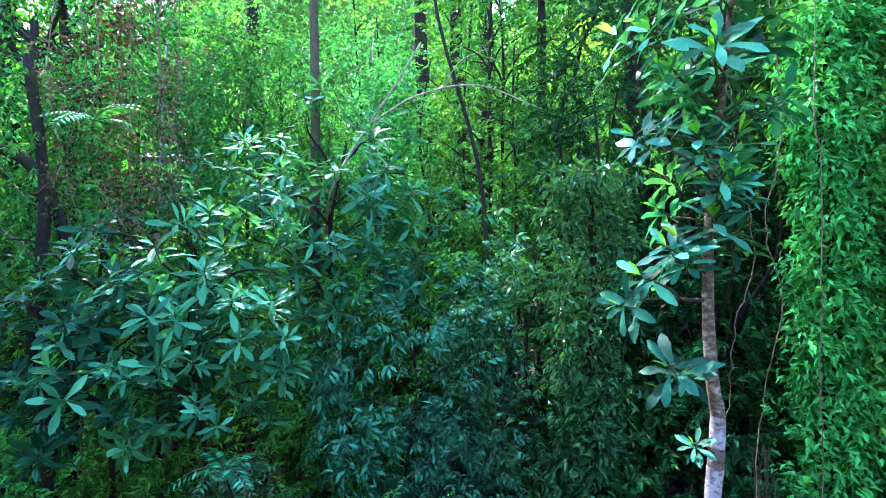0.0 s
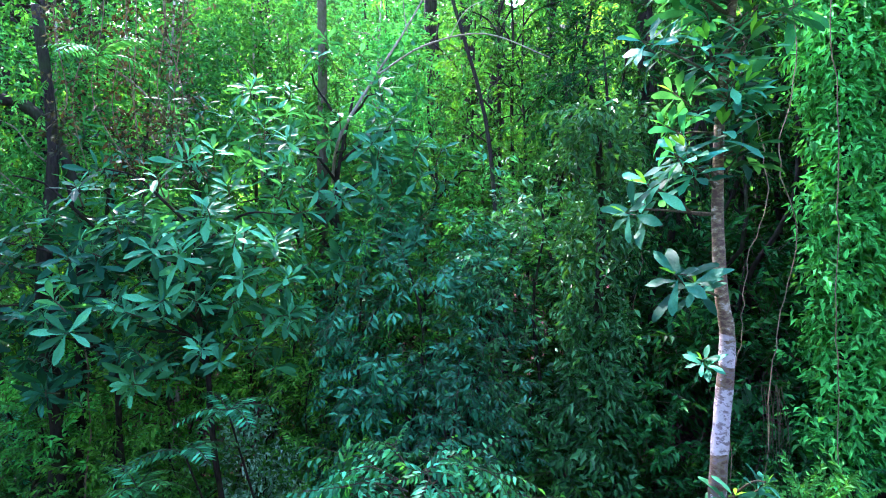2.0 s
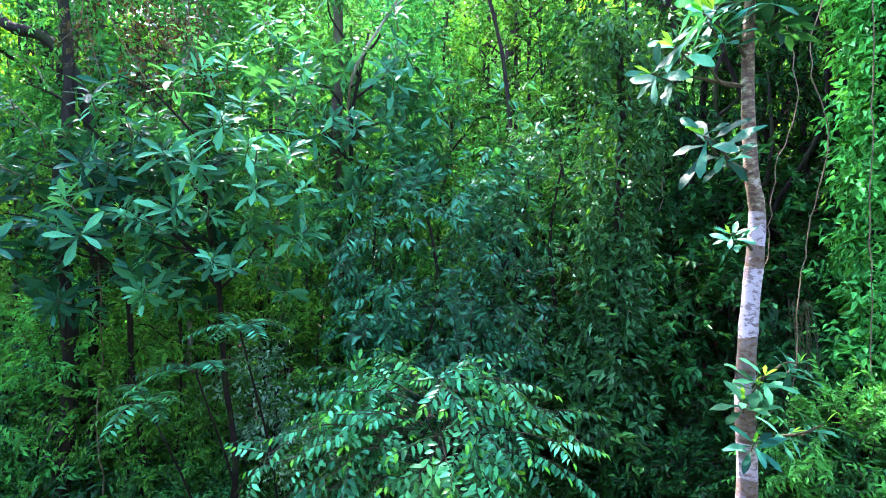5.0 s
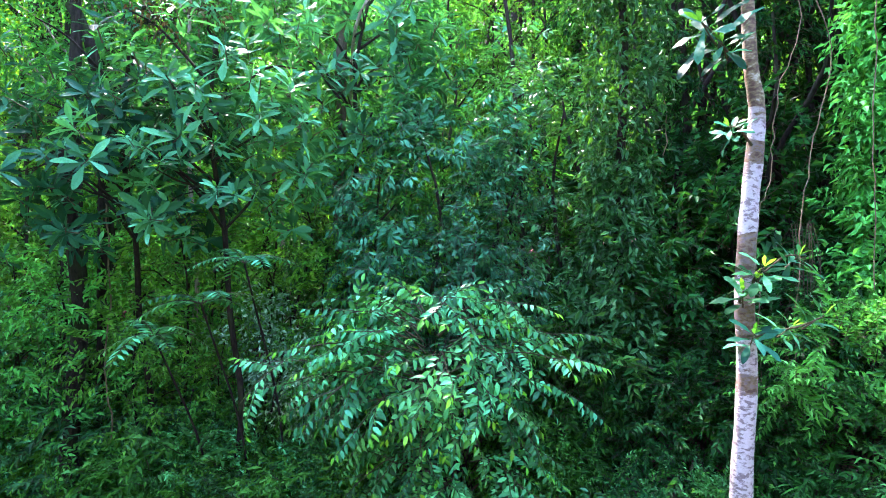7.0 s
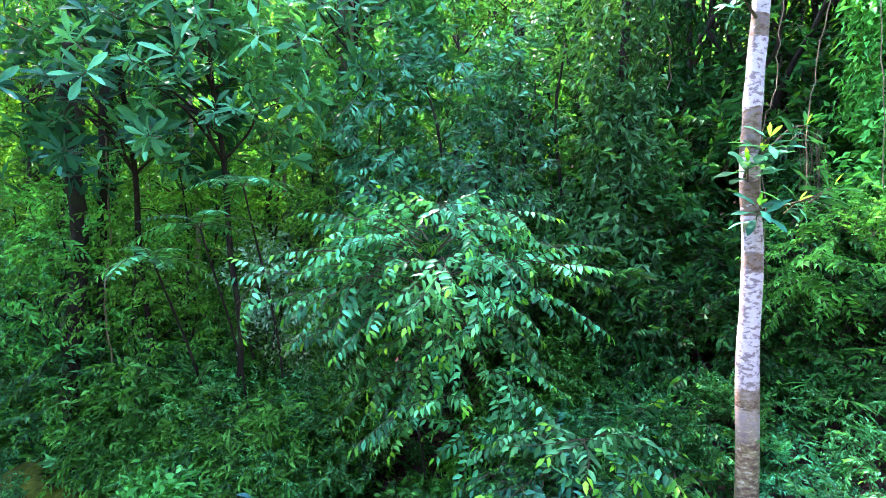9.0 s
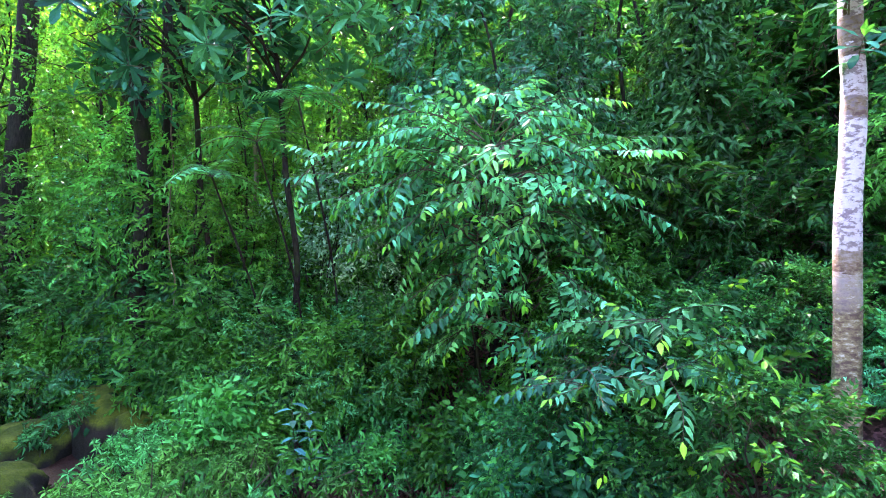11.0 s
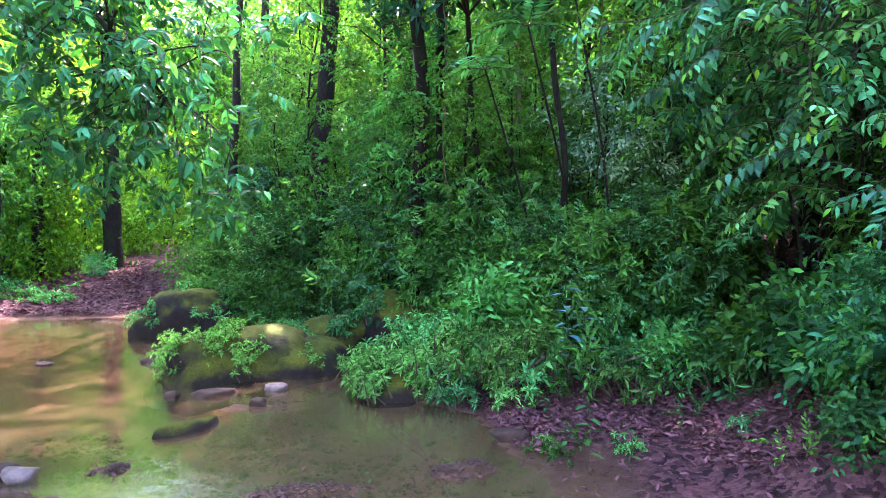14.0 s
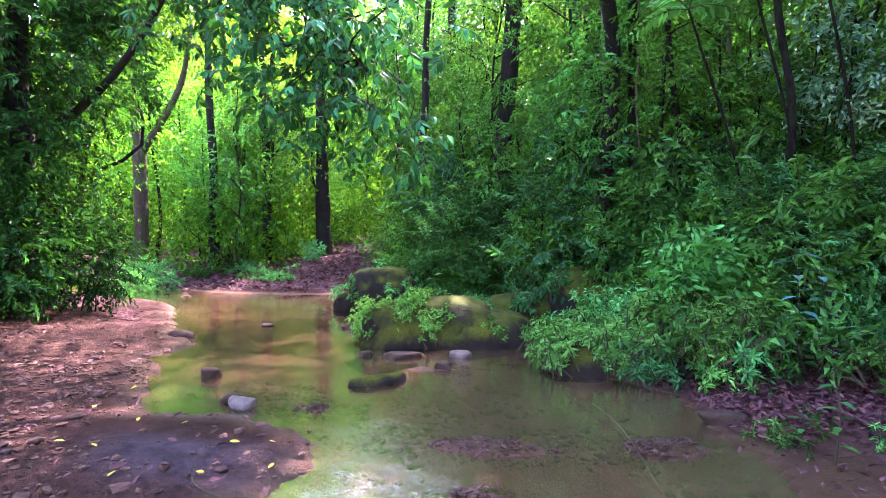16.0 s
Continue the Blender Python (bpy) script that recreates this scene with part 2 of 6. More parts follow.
def water_mat():
    n = Nodes("stream_water")
    pos = n.add("TexCoord").outputs["Object"]
    flow = n.add("Mapping", Vector=pos, Rotation=(0, 0, radians(-20)), Scale=(1.0, 2.2, 1.0)).outputs[0]
    a, b, c = n.noise(flow, 1.3, 3.0), n.noise(flow, 7.0, 4.0, 0.6), n.noise(pos, 0.6, 2.0)
    tiny = n.noise(flow, 26.0, 3.0, 0.6)
    busy = n.ramp(c, (0.40, 0.10), (0.68, 0.75))
    rip = n.math("ADD", n.math("MULTIPLY", a, 0.10), n.math("MULTIPLY", n.math("ADD", n.math("MULTIPLY", b, 0.11), n.math("MULTIPLY", tiny, 0.05)), busy))
    silt = n.mix(a, (0.085, 0.056, 0.026), (0.150, 0.098, 0.052))
    p = n.add("BsdfPrincipled", Base_Color=silt, Roughness=0.06)
    p.inputs["IOR"].default_value = 1.33
    normal = n.bump(rip, 0.55, 0.12)
    n.put(p.inputs["Normal"], normal)
    clear = n.add("BsdfTransparent", Color=(0.84, 0.74, 0.54))
    body = n.add("MixShader", Fac=0.5)
    n.put(body.inputs[1], clear.outputs[0]), n.put(body.inputs[2], p.outputs[0])
    gloss = n.add("BsdfGlossy", Color=(1, 1, 1), Roughness=0.03, Normal=normal)
    fr = n.add("Fresnel", IOR=1.9, Normal=normal)
    m = n.add("MixShader", Fac=fr.outputs[0])
    n.put(m.inputs[1], body.outputs[0]), n.put(m.inputs[2], gloss.outputs[0])
    return n.done(m.outputs[0])


def moss_rock_mat(name, amount):
    n = Nodes(name)
    pos = n.add("TexCoord").outputs["Object"]
    nz = n.add("SeparateXYZ", Vector=n.add("NewGeometry").outputs["Normal"]).outputs[2]
    mid, fine = n.noise(pos, 3.0, 5.0), n.noise(pos, 45.0, 5.0, 0.7)
    stone = n.mix(n.noise(pos, 9.0, 6.0), (0.006, 0.005, 0.004), (0.040, 0.030, 0.025))
    moss = n.mix(n.ramp(mid, (0.35, 0.0), (0.65, 1.0)), (0.032, 0.058, 0.004), (0.125, 0.150, 0.012))
    moss = n.mix(n.ramp(fine, (0.35, 0.6), (0.65, 0.0)), moss, (0.016, 0.024, 0.004))
    f = n.math("ADD", nz, n.math("MULTIPLY", n.math("SUBTRACT", mid, 0.5), 1.6))
    col = n.mix(n.ramp(f, (0.15 - amount, 0.0), (0.66 - amount, 1.0)), stone, moss)
    p = n.add("BsdfPrincipled", Base_Color=col, Roughness=0.92)
    p.inputs["Specular IOR Level"].default_value = 0.2
    n.put(p.inputs["Normal"], n.bump(n.mix(0.4, fine, n.noise(pos, 14.0, 4.0)), 1.0, 0.06))
    return n.done(p.outputs[0])


WHITE_BARK, GROUND, WATER, RIDGE = white_bark(), ground_mat(), water_mat(), ridge_mat()
MOSS_ROCK, MOSS_DARK = moss_rock_mat("mossy_rock", -0.03), moss_rock_mat("half_mossy_rock", -0.16)


# ---- building blocks ----
def unit(v):
    v = np.asarray(v, float)
    return v / np.maximum(np.linalg.norm(v, axis=-1, keepdims=True), 1e-9)


def frames(d, up):
    """Turns whose x runs along d and whose z lies nearest to up; one for each row."""
    x = unit(d)
    up = np.broadcast_to(np.asarray(up, float), x.shape)
    z = up - (up * x).sum(-1, keepdims=True) * x
    z = unit(np.where(np.linalg.norm(z, axis=-1, keepdims=True) < 1e-4, [1.0, 0.01, 0.0], z))
    return np.stack([x, np.cross(z, x), z], -1)


def join(bits):
    """Bits of (vertices, triangles, material slots) as one."""
    v, f, m, at = [], [], [], 0
    for a, b, c in bits:
        v.append(a), f.append(b + at), m.append(c)
        at += len(a)
    return np.concatenate(v), np.concatenate(f), np.concatenate(m)


def scatter(bit, where, turn, size):
    """The bit at many places at once."""
    v, f, m = bit
    where, size = np.asarray(where, float), np.broadcast_to(np.asarray(size, float), (len(where),))
    out = np.einsum("kij,vj->kvi", turn, v) * size[:, None, None] + where[:, None]
    tri = f[None] + (np.arange(len(where)) * len(v))[:, None, None]
    return out.reshape(-1, 3), tri.reshape(-1, 3), np.tile(m, len(where))


def mesh(name, bit, mats, smooth=False):
    v, f, m = bit
    me = bpy.data.meshes.new(name)
    me.vertices.add(len(v)), me.loops.add(len(f) * 3), me.polygons.add(len(f))
    me.vertices.foreach_set("co", v.astype(np.float32).ravel())
    me.loops.foreach_set("vertex_index", f.astype(np.int32).ravel())
    me.polygons.foreach_set("loop_start", np.arange(0, len(f) * 3, 3, dtype=np.int32))
    me.polygons.foreach_set("material_index", m.astype(np.int32))
    me.polygons.foreach_set("use_smooth", np.full(len(f), smooth))
    for mat in mats:
        me.materials.append(mat)
    me.update(calc_edges=True)
    return me


def part(name, me, parent, label=""):
    ob = new(name, me)
    ob.parent = parent
    return tagged(ob, label)


def thing(name, place, label, category, group="", kind=""):
    ob = new(name)
    ob.location = place
    ob.empty_display_size = 0.1
    return tagged(ob, label, category, group, kind)


def glide(points, steps):
    """A smooth line through points."""
    p = np.asarray(points, float)
    p = np.concatenate([[2 * p[0] - p[1]], p, [2 * p[-1] - p[-2]]])
    out = []
    for i in range(1, len(p) - 2):
        t = np.linspace(0, 1, steps, endpoint=False)[:, None]
        a, b, c, d = p[i - 1 : i + 3]
        out.append(0.5 * (2 * b + (c - a) * t + (2 * a - 5 * b + 4 * c - d) * t**2 + (3 * b - a - 3 * c + d) * t**3))
    return np.concatenate([*out, p[-2:-1]])


def tube(points, radii, sides=8, slot=0, rough=0.0, seed=0):
    """A tapered, slightly uneven limb along points."""
    p = np.asarray(points, float)
    r = np.interp(np.linspace(0, 1, len(p)), np.linspace(0, 1, len(radii)), radii)
    turn = frames(np.gradient(p, axis=0), (0.31, 0.2, 0.93) if abs(p[-1][2] - p[0][2]) < np.linalg.norm(p[-1] - p[0]) * 0.8 else (1, 0.1, 0))
    a = np.linspace(0, 2 * np.pi, sides, endpoint=False)
    ring = turn[:, :, 1, None] * np.cos(a) + turn[:, :, 2, None] * np.sin(a)
    rng = np.random.default_rng(seed)
    wob = 1 + rough * rng.normal(size=(len(p), 1, sides)) * 0.5 + rough * rng.normal(size=(len(p), 1, 1))
    v = (p[:, :, None] + ring * (r[:, None, None] * wob)).transpose(0, 2, 1).reshape(-1, 3)
    i = np.arange((len(p) - 1) * sides)
    j = i // sides * sides + (i + 1) % sides
    f = np.concatenate([np.stack([i, j, j + sides], 1), np.stack([i, j + sides, i + sides], 1)])
    last = (len(p) - 1) * sides
    cap = [(last, last + k, last + k + 1) for k in range(1, sides - 1)]
    f = np.concatenate([f, cap])
    return v, f, np.full(len(f), slot)


def leaf(length, width, curl=0.25, fold=0.25, widest=0.45, rows=3, slot=0, round_tip=False):
    """One blade along x, folded along its rib and drooping."""
    if rows == 1:
        v = np.array([(0, 0, 0), (widest, width / 2 / length, fold * width / length), (1, 0, -curl), (widest, -width / 2 / length, fold * width / length)]) * length
        return v, np.array([(0, 2, 1), (0, 3, 2)]), np.full(2, slot)
    ts = (np.array([0.16, 0.4, 0.62, 0.82, 0.95]) if rows > 3 else np.array([0.3, 0.62, 0.9])) if round_tip else np.linspace(0, 1, rows + 1)[1:-1]
    k = math.log(0.5) / math.log(widest)
    v, f = [(0, 0, 0)], []
    for t in ts:
        half, drop = width / 2 / length * math.sin(math.pi * t**k) ** 0.8, -curl * t * t
        v += [(t, half, drop + fold * half), (t, 0, drop), (t, -half, drop + fold * half)]
    v.append((1, 0, -curl))
    f += [(0, 2, 1), (0, 3, 2)]
    for s in range(len(ts) - 1):
        a, b = 1 + 3 * s, 4 + 3 * s
        f += [(a, a + 1, b + 1), (a, b + 1, b), (a + 1, a + 2, b + 2), (a + 1, b + 2, b + 1)]
    a, e = 1 + 3 * (len(ts) - 1), len(v) - 1
    f += [(a, a + 1, e), (a + 1, a + 2, e)]
    return np.array(v) * length, np.array(f), np.full(len(f), slot)


def stalk(points, r, slot=2):
    return tube(points, [r, r * 0.4], 3, slot)


def pinnate(seed, length=0.9, pairs=7, blade=0.14, wide=0.05, droop=0.35, young=3, rows=3, ang=52, wild=1.0, hang=0.0):
    """A leafy twig along x with blades in two ranks; the last ones are young."""
    rng = np.random.default_rng(seed)
    line = np.stack([np.linspace(0, 1, 6) * length, 0.04 * np.sin(np.linspace(0, 3, 6)), -droop * length * np.linspace(0, 1, 6) ** 2], 1)
    bits = [stalk(line, 0.006)] if rows > 1 else [stalk(line[::5], 0.005)]
    total = pairs * 2 + 1
    for i in range(total):
        t = 0.14 + 0.86 * i / (total - 1)
        at = np.array([np.interp(t, np.linspace(0, 1, 6), line[:, k]) for k in range(3)])
        side = 0 if i == total - 1 else (1 if i % 2 else -1)
        yaw = radians(side * (ang + rng.normal() * 17 * wild))
        d = np.array([math.cos(yaw), math.sin(yaw), -0.25 - 0.35 * t - hang + rng.normal() * 0.26 * wild])
        size = blade * (0.75 + 0.5 * math.sin(math.pi * min(t, 0.85))) * rng.uniform(0.85, 1.12)
        tpl = leaf(1, wide / blade, 0.28, 0.25, 0.42, rows, 1 if i >= total - young else 0)
        bits.append(scatter(tpl, [at], frames(d[None], (rng.normal() * 0.4 * wild, rng.normal() * 0.3 * wild, 1)), size))
    return join(bits)


def rosette(seed, n=9, blade=0.36, wide=0.13, young=2, rows=4, lift=0.25, spread=0.06):
    """Long paddle leaves round a twig's end; x points out of it."""
    rng = np.random.default_rng(seed)
    bits = [stalk([(-0.25, 0, 0), (0, 0, 0)], 0.012)]
    for i in range(n):
        a = i * 2.4 + rng.normal() * 0.25
        tilt = lift + rng.normal() * 0.38 - 0.35 * (i / n)
        d = np.array([tilt, math.cos(a), math.sin(a)])
        size = blade * (0.72 + 0.4 * i / n) * rng.uniform(0.85, 1.12)
        tpl = leaf(1, wide / blade, rng.uniform(0.12, 0.45), 0.22, 0.68 if rows > 2 else 0.5, rows, 0, rows > 2)
        if rows > 3:
            tpl[0][:, 2] += 0.03 * np.sin(tpl[0][:, 0] * 11 + i) * np.sign(tpl[0][:, 1])
        bits.append(scatter(tpl, [(-spread * i / n, 0, 0)], frames(d[None], (1, 0, 0.2)), size))
    for i in range(young):
        a = rng.uniform(0, 6.3)
        d = np.array([1.0, 0.4 * math.cos(a), 0.4 * math.sin(a)])
        bits.append(scatter(leaf(1, 0.28, 0.1, 0.35, 0.6, max(1, min(rows - 1, 3)), 1), [(0.01, 0, 0)], frames(d[None], (0, 0, 1)), blade * 0.45))
    return join(bits)


def cluster(seed, n=12, blade=0.10, wide=0.04, radius=0.22, rows=1, young=0, droop=0.5, widest=0.42):
    """Loose blades round a point, hanging outwards."""
    rng = np.random.default_rng(seed)
    o = unit(rng.normal(size=(n, 3))) * radius * rng.uniform(0.2, 1, (n, 1)) ** 0.5
    d = unit(o) + rng.normal(size=(n, 3)) * 0.5 + [0.35, 0, -droop]
    up = rng.normal(size=(n, 3)) * 0.45 + [0, 0, 1]
    s = rng.uniform(0.7, 1.25, n) * blade
    bits = [scatter(leaf(1, wide / blade, 0.22, 0.22, widest, rows, 1 if k else 0), o[g], frames(d[g], up[g]), s[g])
            for k, g in enumerate((slice(young, n), slice(0, young))) if g.stop > g.start]
    return join(bits)


def frond(seed, length=1.0, pairs=16, blade=0.2, wide=0.035, droop=0.5, rows=2):
    """A feathered frond along x."""
    t = np.linspace(0, 1, 8)
    line = np.stack([t * length, 0 * t, 0.25 * length * t - droop * length * t**2.2], 1)
    bits, rng = [tube(line, [0.009, 0.003], 3, 2)], np.random.default_rng(seed)
    for i in range(pairs):
        s = 0.12 + 0.86 * i / pairs
        at = [np.interp(s, t, line[:, k]) for k in range(3)]
        size = blade * (math.sin(math.pi * (0.12 + 0.82 * s)) ** 0.7 + 0.12)
        run = unit(np.array([np.interp(s + 0.06, t, line[:, k]) - np.interp(s - 0.06, t, line[:, k]) for k in range(3)]))
        for side in (1, -1):
            d = np.array([0.5, side, -0.12 + rng.normal() * 0.06])
            bits.append(scatter(leaf(1, wide / blade, 0.2, 0.1, 0.35, rows), [at], frames(((d[0] * run) + [0, d[1], -0.1])[None], np.cross(run, (0, 1, 0))), size))
    return join(bits)


def uneven(d, seed):
    """A smooth, seeded unevenness over directions or places, about -1 to 1."""
    k = np.random.default_rng(seed).normal(size=(5, 3)) * 2.0
    return np.sin(np.asarray(d) @ k.T + np.arange(5) * 1.7).sum(-1) / 3.0


def clumps(rng, centre, radii, n, inner=0.55, seed=1, low=-0.85):
    """Places of clumps in an uneven crown, and the way out of it at each."""
    d = unit(rng.normal(size=(n * 3, 3)))
    d = d[d[:, 2] > low][:n]
    r = (inner + (1 - inner) * rng.uniform(0, 1, (len(d), 1)) ** 0.5) * (0.92 + 0.22 * uneven(d * 1.3, seed)[:, None])
    return np.asarray(centre) + d * r * np.asarray(radii), unit(d / np.asarray(radii))


def clad(rng, places, outs, sprays, each, spread, size=(0.8, 1.2), up=0.25, wild=0.6, stand=(0, 0, 1), face=0.8):
    """Foliage: every place is hung with some of the sprays, turned outwards."""
    bits = []
    p = np.repeat(places, each, 0) + rng.normal(size=(len(places) * each, 3)) * spread
    d = np.repeat(outs, each, 0) + rng.normal(size=p.shape) * wild + [0, 0, up]
    n = rng.normal(size=p.shape) * 0.35 + stand + np.repeat(outs, each, 0) * face
    s, kind = rng.uniform(*size, len(p)), rng.integers(0, len(sprays), len(p))
    for k, spray in enumerate(sprays):
        g = kind == k
        if g.any():
            bits.append(scatter(spray, p[g], frames(d[g], n[g]), s[g]))
    return join(bits)


def limb_to(rng, a, b, r, sides=5, sag=0.25):
    """A bent limb from a to b."""
    a, b = np.asarray(a, float), np.asarray(b, float)
    span = np.linalg.norm(b - a)
    m1 = a + (b - a) * 0.35 + [0, 0, sag * span * 0.4] + rng.normal(size=3) * span * 0.05
    m2 = a + (b - a) * 0.7 + [0, 0, sag * span * 0.35] + rng.normal(size=3) * span * 0.06
    return tube(glide([a, m1, m2, b], 3), [r, r * 0.35], sides, 0, 0.05)


# sprays, shared by the plants
SPRAY = {
    "pinnate": [pinnate(s, 0.68 + 0.08 * s, 6 + s % 2, 0.165, 0.062, 0.24 + 0.07 * s, (4, 1, 3, 0)[s], 3, 56, 0.4) for s in range(4)],
    "rosette": [rosette(s, 9 + s % 3, 0.38, 0.105, 2 + s % 2, 4, 0.5, 0.26) for s in range(4)],
    "rosette_mid": [rosette(s + 5, 10, 0.34, 0.098, (1, 0, 0, 2)[s], 3, 0.45, 0.2) for s in range(4)],
    "lance": [pinnate(s + 100, 0.36, 6, 0.095, 0.036, 0.45, (1, 0, 2, 0, 0)[s], 1, 48) for s in range(5)],
    "lance_far": [pinnate(s + 120, 0.44, 9, 0.088, 0.034, 0.4, (1, 0, 0, 2, 0)[s], 1, 50) for s in range(5)],
    "small": [pinnate(s + 140, 0.44, 6, 0.10, 0.044, 0.3, (1, 0, 0, 2, 0)[s], 1, 55) for s in range(5)],
    "coarse": [cluster(s + 60, 18, 0.15, 0.082, 0.42, 1, 1, 0.2) for s in range(5)],
    "fan": [pinnate(s + 300, 0.28, 4, 0.145, 0.052, 0.3, (0, 1, 0, 0)[s], 2, 60, 0.9, 0.1) for s in range(4)],
    "arch": [pinnate(s + 320, 0.50 + 0.07 * s, 6, 0.12, 0.05, 0.22, (3, 1, 2, 0)[s], 3, 60, 0.6, 0.12) for s in range(4)],
    "bough": [pinnate(s + 340, 0.36, 4, 0.15, 0.056, 0.35, (0, 1, 0, 0)[s], 3, 55, 1.1, 0.3) for s in range(4)],
    "leaflet": [cluster(s + 360, 16, 0.085, 0.042, 0.2, 1, 1, 0.3) for s in range(5)],
    "star": [rosette(s + 30, 12, 0.10, 0.025, 1, 1, 0.35) for s in range(4)],
    "broad": [cluster(s + 160, 15, 0.125, 0.054, 0.2, 1, (1, 0, 2, 0)[s], 0.5) for s in range(4)],
    "large": [cluster(s + 220, 11, 0.115, 0.050, 0.2, 3, (1, 0, 2, 0)[s], 0.5) for s in range(4)],
    "feather": [pinnate(s + 180, 0.55, 9, 0.10, 0.037, 0.35, (1, 0, 2, 0)[s], 1, 55) for s in range(4)],
}


# ---- ground and stream ----
SHORE = np.array([(-40, 1.0), (-30, 2.2), (-24, 3.3), (-20.5, 4.4), (-17.9, 5.5), (-16.4, 6.7), (-15.3, 8.0), (-12.6, 7.0), (-9.5, 7.1), (-8.3, 7.5), (-7.0, 7.4), (-6.0, 6.8),
                  (-4.6, 6.0), (-3.6, 5.9), (-2.75, 5.2), (-2.35, 5.0), (-2.0, 4.5), (-1.2, 3.7), (0.5, 2.9), (4, 1.8), (12, 0), (40, -8), (40, -22),
                  (6, -5), (0, -2.2), (-2.6, -0.2), (-3.5, 1.4), (-3.95, 2.2), (-4.25, 2.55), (-4.75, 2.7), (-5.4, 2.35), (-5.95, 1.7), (-6.9, 1.85),
                  (-8.6, 2.05), (-9.3, 2.8), (-10.2, 2.6), (-11.4, 2.95), (-15.3, 3.5), (-17, 3.2), (-20, 2.2), (-27, 0.3), (-40, -2)], float)


def shore_distance(x, y):
    """Metres from the water's edge; below zero in the water."""
    p = np.stack([x, y], -1)
    best, inside = np.full(x.shape, 1e9), np.zeros(x.shape, bool)
    for a, b in zip(SHORE, np.roll(SHORE, -1, 0)):
        t = np.clip(((p - a) @ (b - a)) / ((b - a) @ (b - a)), 0, 1)
        best = np.minimum(best, np.hypot(*np.moveaxis(p - a - t[..., None] * (b - a), -1, 0)))
        inside ^= ((a[1] > y) != (b[1] > y)) & (x < (b[0] - a[0]) * (y - a[1]) / (b[1] - a[1] + 1e-12) + a[0])
    return np.where(inside, -best, best)


def ease(v, a, b):
    t = np.clip((v - a) / (b - a), 0, 1)
    return t * t * (3 - 2 * t)


def ground_z(x, y):
    x, y = np.broadcast_arrays(np.asarray(x, float), np.asarray(y, float))
    d = shore_distance(x, y)
    north = ease(y - np.interp(x, [-25, -10, -4, -2, 3, 12], [4.5, 4.5, 4.0, 3.9, 2.6, 0.0]), 0, 1.0)
    far = ease(-x, 14.0, 16.5)
    hill = 0.10 * np.minimum(d, 1.0) + 0.34 * np.clip(d - 1.3, 0, 14) + np.clip((x + 1.2) * 0.36, 0, 3.2) * ease(d, 0.2, 2.2)
    hill = np.where(hill > 5, 5 + (hill - 5) * 0.3, hill)
    rise = 0.12 * np.clip(d, 0, 4) + 0.17 * np.clip(d - 4, 0, 6) + 0.05 * np.clip(d - 10, 0, 30)
    left = 0.10 * np.minimum(d, 3.0) + 0.05 * np.clip(d - 3, 0, 30)
    up = north * ((1 - far) * hill + far * rise) + (1 - north) * left
    bed = -0.32 * ease(-d, 0.0, 2.2) - 0.05
    lump = 0.05 * uneven(np.stack([x * 0.9, y * 0.9, 0 * x], -1), 5) + 0.025 * uneven(np.stack([x * 3, y * 3, 0 * x], -1), 6)
    lump = lump + 0.012 * uneven(np.stack([x * 8, y * 8, 0 * x], -1), 7)
    return np.where(d > 0, up * ease(d, -0.1, 0.15) + 0.02, bed * ease(-d, -0.15, 0.3)) + lump * np.where(d > 0, np.clip(0.3 + d * 0.5, 0, 1.6), 0.8)


# shoals of gravel that break the surface: centre, half length, half width, turn, height
SHOALS = [(-3.56, 3.66, 0.70, 0.21, 0.75, 0.055), (-2.86, 4.62, 0.38, 0.19, 0.8, 0.055), (-5.3, 2.95, 0.42, 0.15, 0.9, 0.016), (-3.08, 3.06, 0.30, 0.11, 0.8, 0.018), (-5.9, 4.75, 1.0, 0.45, 0.9, 0.002), (-21.0, 4.5, 2.2, 0.7, 0.3, 0.02)]


def full_z(x, y):
    z = ground_z(x, y)
    for cx, cy, a, b, turn, h in SHOALS:
        u = (x - cx) * math.cos(turn) + (y - cy) * math.sin(turn)
        v = -(x - cx) * math.sin(turn) + (y - cy) * math.cos(turn)
        w = np.exp(-(((u / a) ** 2 + (v / b) ** 2) ** 1.5))
        z = z * (1 - w) + w * (h + 0.022 * uneven(np.stack([x * 5, y * 5, 0 * x], -1), 9) + 0.015 * uneven(np.stack([x * 14, y * 14, 0 * x], -1), 10))
    return z


def zat(x, y):
    return float(full_z(np.array([x]), np.array([y]))[0])


def spaced(lo, hi, step, far, n):
    out = np.geomspace(step, far, n)
    return np.concatenate([lo - out[::-1], np.arange(lo, hi, step), hi + out])


gx, gy = np.concatenate([spaced(-22, -8, 0.2, 380, 24)[:24 + 70], spaced(-8, 0, 0.085, 2.5, 9)[9:-9], spaced(0, 7, 0.17, 380, 24)[24:]]), spaced(0, 9.5, 0.13, 380, 28)
X, Y = np.meshgrid(gx, gy, indexing="ij")
Z = full_z(X, Y)
idx = np.arange(X.size).reshape(X.shape)
quads = np.stack([idx[:-1, :-1], idx[1:, :-1], idx[1:, 1:], idx[:-1, 1:]], -1).reshape(-1, 4)
tri = np.concatenate([quads[:, [0, 1, 2]], quads[:, [0, 2, 3]]])
ground = new("ground", mesh("ground", (np.stack([X, Y, Z], -1).reshape(-1, 3), tri, np.zeros(len(tri))), [GROUND], True))
tagged(ground, "muddy forest floor with brown leaf litter and gravel banks", "ground", kind="structure")
D = shore_distance(X, Y)
onleft = (1 - ease(Y - 0.15 * X, 3.5, 4.2)) * ease(-X, 2.2, 3.2)
